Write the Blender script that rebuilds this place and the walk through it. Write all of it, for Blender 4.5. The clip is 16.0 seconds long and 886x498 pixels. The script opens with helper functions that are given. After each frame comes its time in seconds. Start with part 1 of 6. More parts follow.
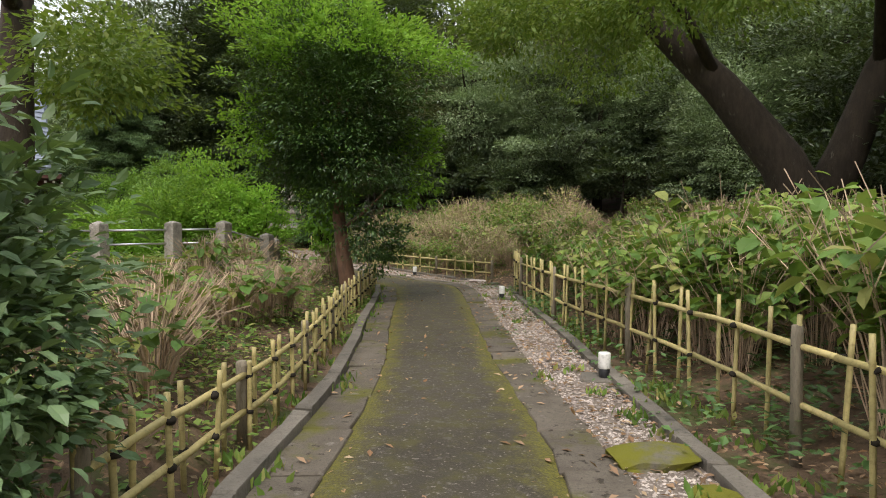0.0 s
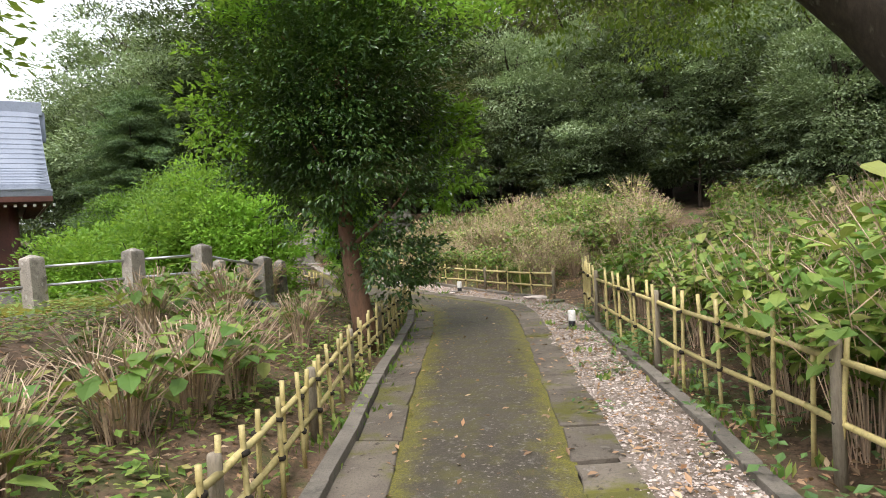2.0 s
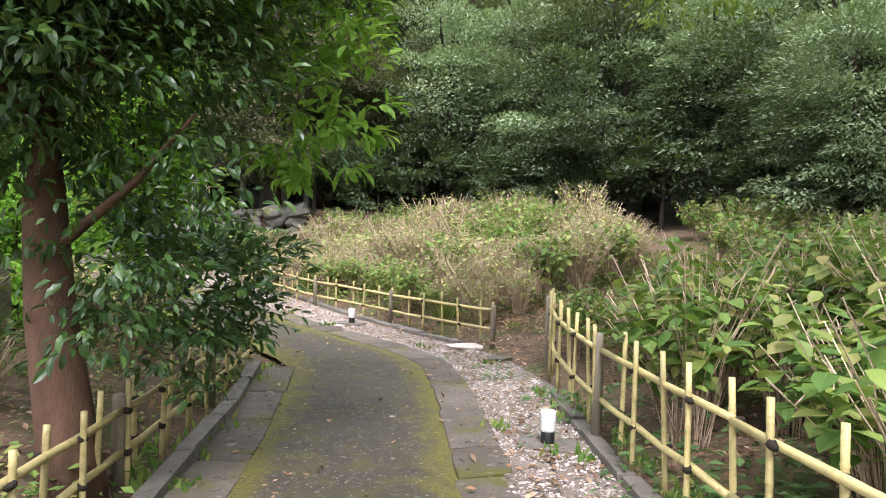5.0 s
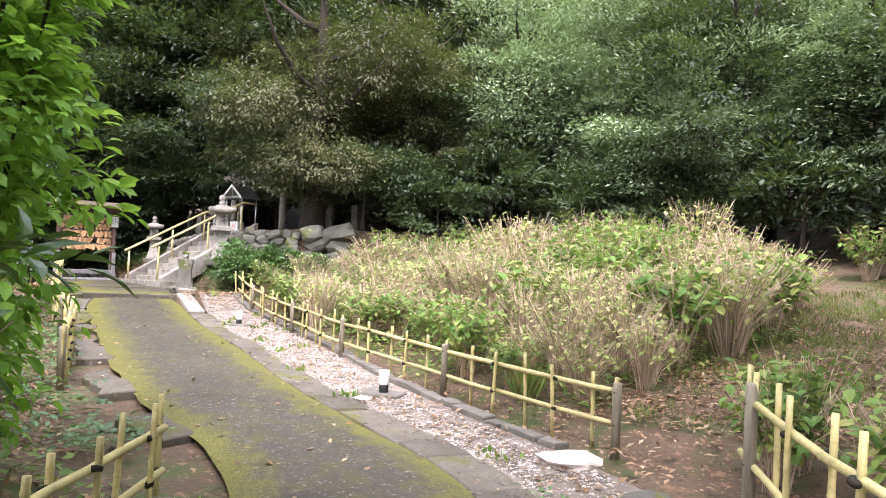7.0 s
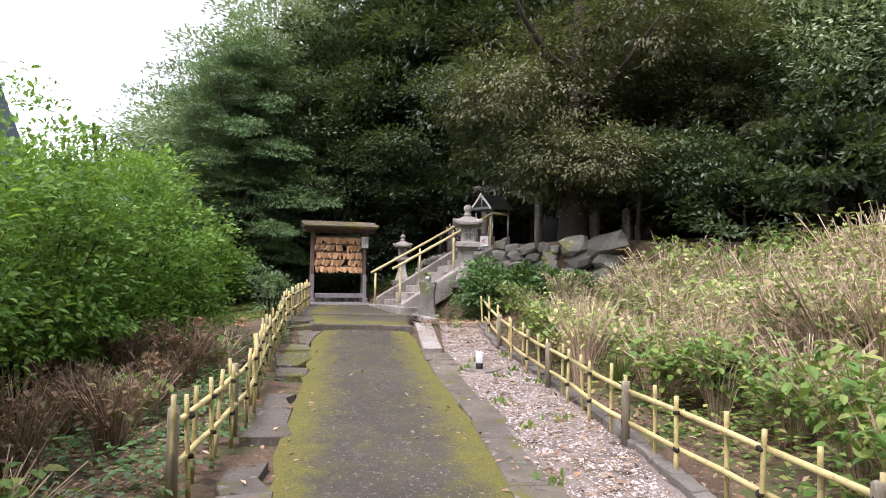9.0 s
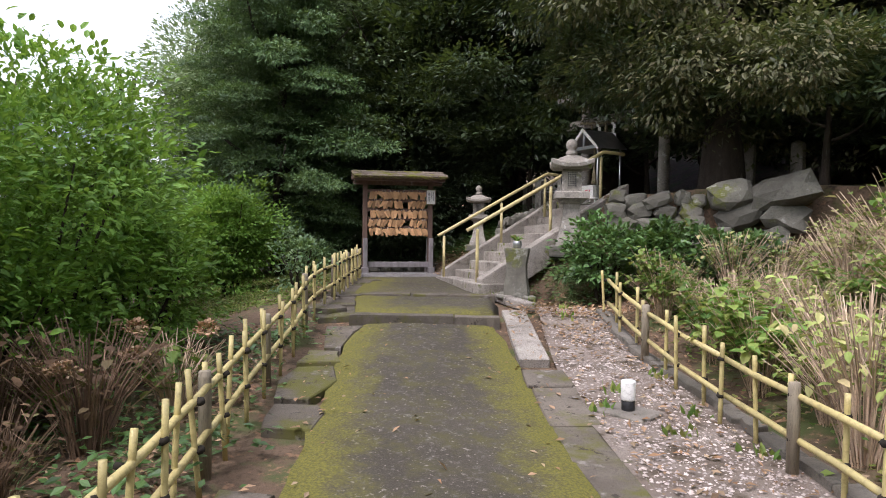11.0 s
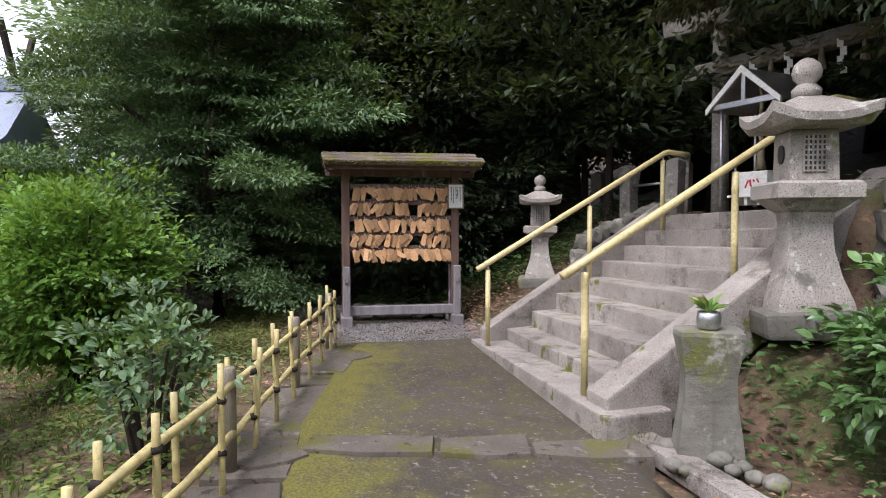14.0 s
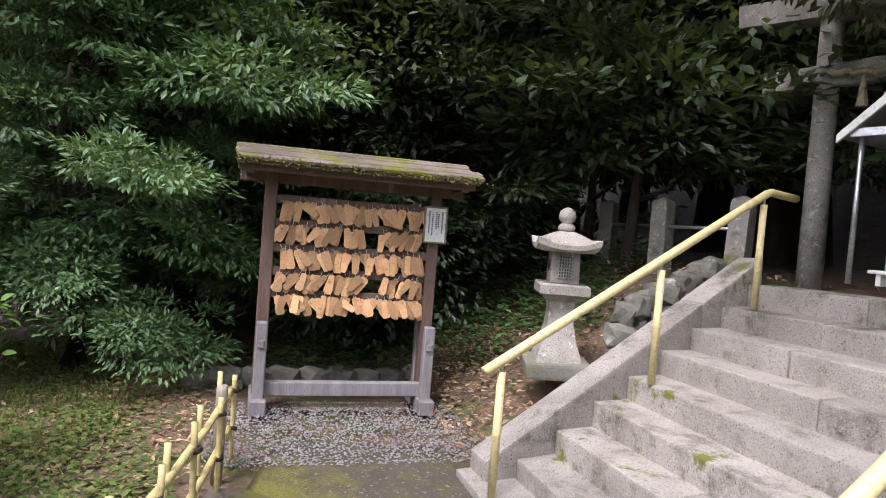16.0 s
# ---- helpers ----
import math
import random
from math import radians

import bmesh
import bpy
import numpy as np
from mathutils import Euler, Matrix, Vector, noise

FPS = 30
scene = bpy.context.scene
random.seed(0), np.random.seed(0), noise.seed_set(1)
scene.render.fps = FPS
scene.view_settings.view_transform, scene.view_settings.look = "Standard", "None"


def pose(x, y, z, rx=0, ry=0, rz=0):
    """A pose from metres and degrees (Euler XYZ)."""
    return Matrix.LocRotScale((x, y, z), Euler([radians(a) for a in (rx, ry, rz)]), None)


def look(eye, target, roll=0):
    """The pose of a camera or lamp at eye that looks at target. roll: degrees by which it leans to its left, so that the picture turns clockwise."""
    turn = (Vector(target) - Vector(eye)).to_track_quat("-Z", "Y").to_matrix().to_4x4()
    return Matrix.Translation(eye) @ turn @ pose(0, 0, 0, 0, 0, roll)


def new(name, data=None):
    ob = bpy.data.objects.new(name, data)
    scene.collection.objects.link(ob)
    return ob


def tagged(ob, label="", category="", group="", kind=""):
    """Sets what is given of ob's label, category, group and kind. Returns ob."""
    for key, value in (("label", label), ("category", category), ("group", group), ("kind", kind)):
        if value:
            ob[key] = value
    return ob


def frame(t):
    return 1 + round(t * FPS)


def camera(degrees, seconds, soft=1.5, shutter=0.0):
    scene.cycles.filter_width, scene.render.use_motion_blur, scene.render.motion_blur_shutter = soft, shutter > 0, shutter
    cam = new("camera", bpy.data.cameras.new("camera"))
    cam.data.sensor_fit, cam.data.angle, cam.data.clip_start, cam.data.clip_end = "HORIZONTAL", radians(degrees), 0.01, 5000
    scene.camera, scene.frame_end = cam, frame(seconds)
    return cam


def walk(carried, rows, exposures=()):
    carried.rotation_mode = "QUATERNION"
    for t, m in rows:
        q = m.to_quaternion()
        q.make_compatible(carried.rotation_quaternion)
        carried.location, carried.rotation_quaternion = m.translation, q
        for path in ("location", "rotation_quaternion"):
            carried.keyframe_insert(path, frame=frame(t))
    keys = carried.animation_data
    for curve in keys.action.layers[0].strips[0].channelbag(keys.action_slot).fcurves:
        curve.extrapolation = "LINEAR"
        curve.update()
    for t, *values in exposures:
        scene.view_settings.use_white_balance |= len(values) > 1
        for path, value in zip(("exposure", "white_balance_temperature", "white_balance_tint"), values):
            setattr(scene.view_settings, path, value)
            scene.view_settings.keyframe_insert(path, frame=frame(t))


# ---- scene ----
cam = camera(68.0, 16.0, soft=1.0)
PATH = [
    (0, (5.379, -1.078, 1.413), (4.869, 0.854, 1.345), -0.2),
    (0.5, (5.143, -0.323, 1.432), (4.592, 1.598, 1.372), -2.3),
    (1, (4.997, 0.398, 1.47), (4.324, 2.281, 1.407), -2.3),
    (1.5, (4.845, 1.151, 1.528), (4.149, 3.026, 1.473), -1.5),
    (2, (4.676, 1.976, 1.548), (4.013, 3.862, 1.486), -3.4),
    (2.5, (4.523, 2.804, 1.572), (3.795, 4.665, 1.489), -4.4),
    (3, (4.341, 3.601, 1.568), (3.643, 5.473, 1.471), -4.4),
    (3.5, (4.149, 4.386, 1.579), (3.501, 6.276, 1.487), -3.7),
    (4, (3.901, 5.099, 1.563), (3.36, 7.024, 1.499), -2.6),
    (4.2, (3.803, 5.407, 1.556), (3.31, 7.344, 1.483), -2.2),
    (6.3, (2.903, 9.088, 1.43), (2.49, 11.045, 1.453), 4.5),
    (6.5, (2.803, 9.436, 1.424), (2.377, 11.39, 1.448), 4.2),
    (7, (2.486, 10.283, 1.42), (1.877, 12.187, 1.465), 2.7),
    (7.5, (2.175, 11.049, 1.455), (1.408, 12.894, 1.548), 1.5),
    (8, (1.796, 11.822, 1.463), (0.833, 13.569, 1.599), 2.2),
    (8.5, (1.354, 12.611, 1.486), (0.277, 14.292, 1.591), 2.6),
    (9, (0.853, 13.334, 1.514), (-0.447, 14.853, 1.574), 1.2),
    (9.5, (0.23, 14.045, 1.532), (-1.179, 15.464, 1.516), -0.3),
    (9.7, (-0.035, 14.323, 1.518), (-1.469, 15.716, 1.472), -1.1),
    (11.8, (-3.252, 17.162, 1.53), (-4.711, 18.528, 1.464), 1.2),
    (11.9, (-3.414, 17.292, 1.541), (-4.883, 18.648, 1.478), 0.8),
    (12, (-3.573, 17.419, 1.553), (-5.051, 18.765, 1.493), 0.9),
    (12.5, (-4.346, 18.014, 1.646), (-5.838, 19.346, 1.605), 0.4),
    (13, (-5.103, 18.633, 1.688), (-6.6, 19.958, 1.626), -0.1),
    (13.5, (-5.832, 19.226, 1.785), (-7.327, 20.552, 1.695), 0.2),
    (14, (-6.48, 19.822, 1.841), (-7.945, 21.181, 1.763), -0.1),
    (14.5, (-7.142, 20.349, 1.953), (-8.598, 21.715, 1.825), 0.1),
    (15, (-7.775, 20.814, 2.037), (-9.212, 22.198, 1.902), 0.7),
    (15.5, (-8.344, 21.183, 2.154), (-9.789, 22.562, 2.044), 3.5),
    (16, (-8.776, 21.506, 2.21), (-10.101, 23.003, 2.136), 4.6),
]
walk(cam, [(t, look(eye, target, roll)) for t, eye, target, roll in PATH],
     [(0, 0.08, 6600, 10), (0.5, 0.48, 6500, 12), (1, 0.62, 6500, 12), (2, 0.66, 6400, 12), (4, 0.8, 6000, 15), (6.5, 1.6, 5950, 19), (7.5, 1.58, 5950, 20), (9, 0.92, 5950, 22), (10.5, 0.55, 6000, 19), (12.5, 0.58, 6000, 20), (14.5, 0.9, 5850, 20), (16, 1.22, 5850, 20)])

# ---- light ----
world = bpy.data.worlds.new("overcast_sky")
world.use_nodes = True
scene.world = world
wn, wl = world.node_tree.nodes, world.node_tree.links
wn.clear()
sky = wn.new("ShaderNodeTexSky")
sky.sky_type, sky.sun_disc = "NISHITA", False
sky.sun_elevation, sky.sun_rotation = radians(55), radians(200)
sky.air_density, sky.dust_density, sky.ozone_density = 1.0, 6.0, 1.0
haze = wn.new("ShaderNodeMix")
haze.data_type = "RGBA"
haze.inputs["Factor"].default_value = 0.7
haze.inputs["B"].default_value = (9.5, 9.8, 10.0, 1)
bg = wn.new("ShaderNodeBackground")
bg.inputs["Strength"].default_value = 0.15
wo = wn.new("ShaderNodeOutputWorld")
wl.new(sky.outputs["Color"], haze.inputs["A"])
wl.new(haze.outputs["Result"], bg.inputs["Color"])
wl.new(bg.outputs["Background"], wo.inputs["Surface"])
sun_data = bpy.data.lights.new("sun", "SUN")
sun_data.energy, sun_data.angle, sun_data.color = 2.0, radians(14), (1.0, 0.96, 0.9)
sun = new("sun", sun_data)
sun.matrix_world = look((6, -10, 30), (0, 8, 0))

rnd = random.Random(7)
rng = np.random.default_rng(7)


# ---- materials ----
def shader(name):
    m = bpy.data.materials.new(name)
    m.use_nodes = True
    nt = m.node_tree
    return m, nt.nodes, nt.links, nt.nodes["Principled BSDF"]


def mix(n, l, fac, a, b):
    x = n.new("ShaderNodeMix")
    x.data_type = "RGBA"
    for sock, v in (("Factor", fac), ("A", a), ("B", b)):
        if isinstance(v, bpy.types.NodeSocket):
            l.new(v, x.inputs[sock])
        else:
            x.inputs[sock].default_value = v if sock == "Factor" else (*v, 1)
    return x.outputs["Result"]


def noise_tex(n, l, pos, scale, detail=4.0, rough=0.6):
    t = n.new("ShaderNodeTexNoise")
    t.inputs["Scale"].default_value, t.inputs["Detail"].default_value, t.inputs["Roughness"].default_value = scale, detail, rough
    l.new(pos, t.inputs["Vector"])
    return t.outputs["Fac"]


def ramp(n, l, fac, lo, hi):
    r = n.new("ShaderNodeMapRange")
    r.interpolation_type = "SMOOTHSTEP"
    r.inputs["From Min"].default_value, r.inputs["From Max"].default_value = lo, hi
    l.new(fac, r.inputs["Value"])
    return r.outputs["Result"]


def surf(name, c1, c2, scale=3.0, fine=40.0, rough=0.85, bump=0.3, spots=(), vary=0.0, per="object", metal=0.0, stretch=(1, 1, 1), spec=0.3):
    """A worn surface: two colours at two scales, spots of (colour, scale, low, high), fine relief."""
    m, n, l, p = shader(name)
    geo = n.new("ShaderNodeNewGeometry")
    mp = n.new("ShaderNodeMapping")
    mp.inputs["Scale"].default_value = stretch
    l.new(geo.outputs["Position"], mp.inputs["Vector"])
    pos = mp.outputs["Vector"]
    big, small = noise_tex(n, l, pos, scale), noise_tex(n, l, pos, fine, 5.0, 0.7)
    col = mix(n, l, ramp(n, l, big, 0.3, 0.7), c1, c2)
    dark = tuple(0.55 * v for v in c1)
    col = mix(n, l, ramp(n, l, small, 0.45, 0.75), col, dark)
    for colour, sc, lo, hi in spots:
        col = mix(n, l, ramp(n, l, noise_tex(n, l, pos, sc, 5.0, 0.65), lo, hi), col, colour)
    if vary:
        if per == "object":
            r = n.new("ShaderNodeObjectInfo").outputs["Random"]
        else:
            r = geo.outputs["Random Per Island"]
        hs = n.new("ShaderNodeHueSaturation")
        mr = n.new("ShaderNodeMapRange")
        mr.inputs["To Min"].default_value, mr.inputs["To Max"].default_value = 1 - vary, 1 + vary
        l.new(r, mr.inputs["Value"])
        l.new(mr.outputs["Result"], hs.inputs["Value"])
        l.new(col, hs.inputs["Color"])
        col = hs.outputs["Color"]
    l.new(col, p.inputs["Base Color"])
    p.inputs["Roughness"].default_value, p.inputs["Metallic"].default_value = rough, metal
    p.inputs["Specular IOR Level"].default_value = spec
    b = n.new("ShaderNodeBump")
    b.inputs["Strength"].default_value, b.inputs["Distance"].default_value = bump, 0.02
    l.new(small, b.inputs["Height"])
    l.new(b.outputs["Normal"], p.inputs["Normal"])
    return m


def leafy(name, stops, rough=0.5, through_light=0.3, patch=0.6, spec=0.35):
    """Leaves that differ one by one; stops: colours from the commonest to the rarest."""
    m, n, l, p = shader(name)
    geo = n.new("ShaderNodeNewGeometry")
    cr = n.new("ShaderNodeValToRGB")
    els = cr.color_ramp.elements
    els[0].color, els[-1].color = (*stops[0], 1), (*stops[-1], 1)
    for i, c in enumerate(stops[1:-1]):
        els.new((i + 1) / (len(stops) - 1)).color = (*c, 1)
    l.new(geo.outputs["Random Per Island"], cr.inputs["Fac"])
    big = noise_tex(n, l, geo.outputs["Position"], patch, 2.0)
    hs = n.new("ShaderNodeHueSaturation")
    mr = n.new("ShaderNodeMapRange")
    mr.inputs["From Min"].default_value, mr.inputs["From Max"].default_value = 0.3, 0.7
    mr.inputs["To Min"].default_value, mr.inputs["To Max"].default_value = 0.58, 1.4
    l.new(big, mr.inputs["Value"])
    l.new(mr.outputs["Result"], hs.inputs["Value"])
    l.new(cr.outputs["Color"], hs.inputs["Color"])
    l.new(hs.outputs["Color"], p.inputs["Base Color"])
    p.inputs["Roughness"].default_value, p.inputs["Specular IOR Level"].default_value = rough, spec
    tr = n.new("ShaderNodeBsdfTranslucent")
    warm = mix(n, l, 0.5, hs.outputs["Color"], (0.25, 0.35, 0.03))
    l.new(warm, tr.inputs["Color"])
    ms = n.new("ShaderNodeMixShader")
    ms.inputs["Fac"].default_value = through_light
    l.new(p.outputs["BSDF"], ms.inputs[1])
    l.new(tr.outputs["BSDF"], ms.inputs[2])
    l.new(ms.outputs["Shader"], n["Material Output"].inputs["Surface"])
    return m


def path_material():
    """Damp concrete, mossy along both edges by the ribbon's own coordinates."""
    m, n, l, p = shader("mossy_concrete")
    geo = n.new("ShaderNodeNewGeometry")
    pos = geo.outputs["Position"]
    uv = n.new("ShaderNodeUVMap")
    sep = n.new("ShaderNodeSeparateXYZ")
    l.new(uv.outputs["UV"], sep.inputs["Vector"])
    small = noise_tex(n, l, pos, 55, 6.0, 0.75)
    mid = noise_tex(n, l, pos, 5, 5.0, 0.65)
    big = noise_tex(n, l, pos, 0.9, 3.0)
    col = mix(n, l, ramp(n, l, big, 0.3, 0.7), (0.04, 0.031, 0.02), (0.064, 0.052, 0.036))
    col = mix(n, l, ramp(n, l, small, 0.52, 0.72), col, (0.12, 0.103, 0.085))
    col = mix(n, l, ramp(n, l, small, 0.46, 0.3), col, (0.05, 0.042, 0.03))
    thin = mix(n, l, ramp(n, l, mid, 0.42, 0.7), col, (0.07, 0.062, 0.018))
    thin = mix(n, l, ramp(n, l, noise_tex(n, l, pos, 16, 5.0, 0.7), 0.55, 0.68), thin, (0.11, 0.097, 0.078))
    thin = mix(n, l, ramp(n, l, noise_tex(n, l, pos, 28, 3.0, 0.7), 0.6, 0.68), thin, (0.24, 0.21, 0.18))
    thin = mix(n, l, ramp(n, l, noise_tex(n, l, pos, 2.3, 4.0, 0.7), 0.56, 0.7), thin, (0.05, 0.043, 0.028))
    ab = n.new("ShaderNodeMath")
    ab.operation = "ABSOLUTE"
    sub = n.new("ShaderNodeMath")
    sub.operation = "SUBTRACT"
    sub.inputs[1].default_value = 0.5
    l.new(sep.outputs["X"], sub.inputs[0])
    l.new(sub.outputs[0], ab.inputs[0])
    add = n.new("ShaderNodeMath")
    add.operation = "MULTIPLY_ADD"
    add.inputs[1].default_value = 0.42
    l.new(mid, add.inputs[0])
    l.new(ab.outputs[0], add.inputs[2])
    far = n.new("ShaderNodeMapRange")
    far.inputs["From Min"].default_value, far.inputs["From Max"].default_value = 17.0, 27.0
    far.inputs["To Max"].default_value = 0.07
    l.new(sep.outputs["Y"], far.inputs["Value"])
    tot = n.new("ShaderNodeMath")
    l.new(add.outputs[0], tot.inputs[0])
    l.new(far.outputs["Result"], tot.inputs[1])
    worn = n.new("ShaderNodeMath")
    worn.operation = "MULTIPLY_ADD"
    worn.inputs[1].default_value = 0.25
    l.new(small, worn.inputs[0])
    l.new(tot.outputs[0], worn.inputs[2])
    edge = ramp(n, l, worn.outputs[0], 0.6, 0.86)
    moss = mix(n, l, ramp(n, l, small, 0.35, 0.65), (0.07, 0.066, 0.012), (0.17, 0.15, 0.018))
    l.new(mix(n, l, edge, thin, moss), p.inputs["Base Color"])
    p.inputs["Roughness"].default_value = 0.8
    b = n.new("ShaderNodeBump")
    b.inputs["Strength"].default_value, b.inputs["Distance"].default_value = 0.55, 0.012
    l.new(small, b.inputs["Height"])
    l.new(b.outputs["Normal"], p.inputs["Normal"])
    return m


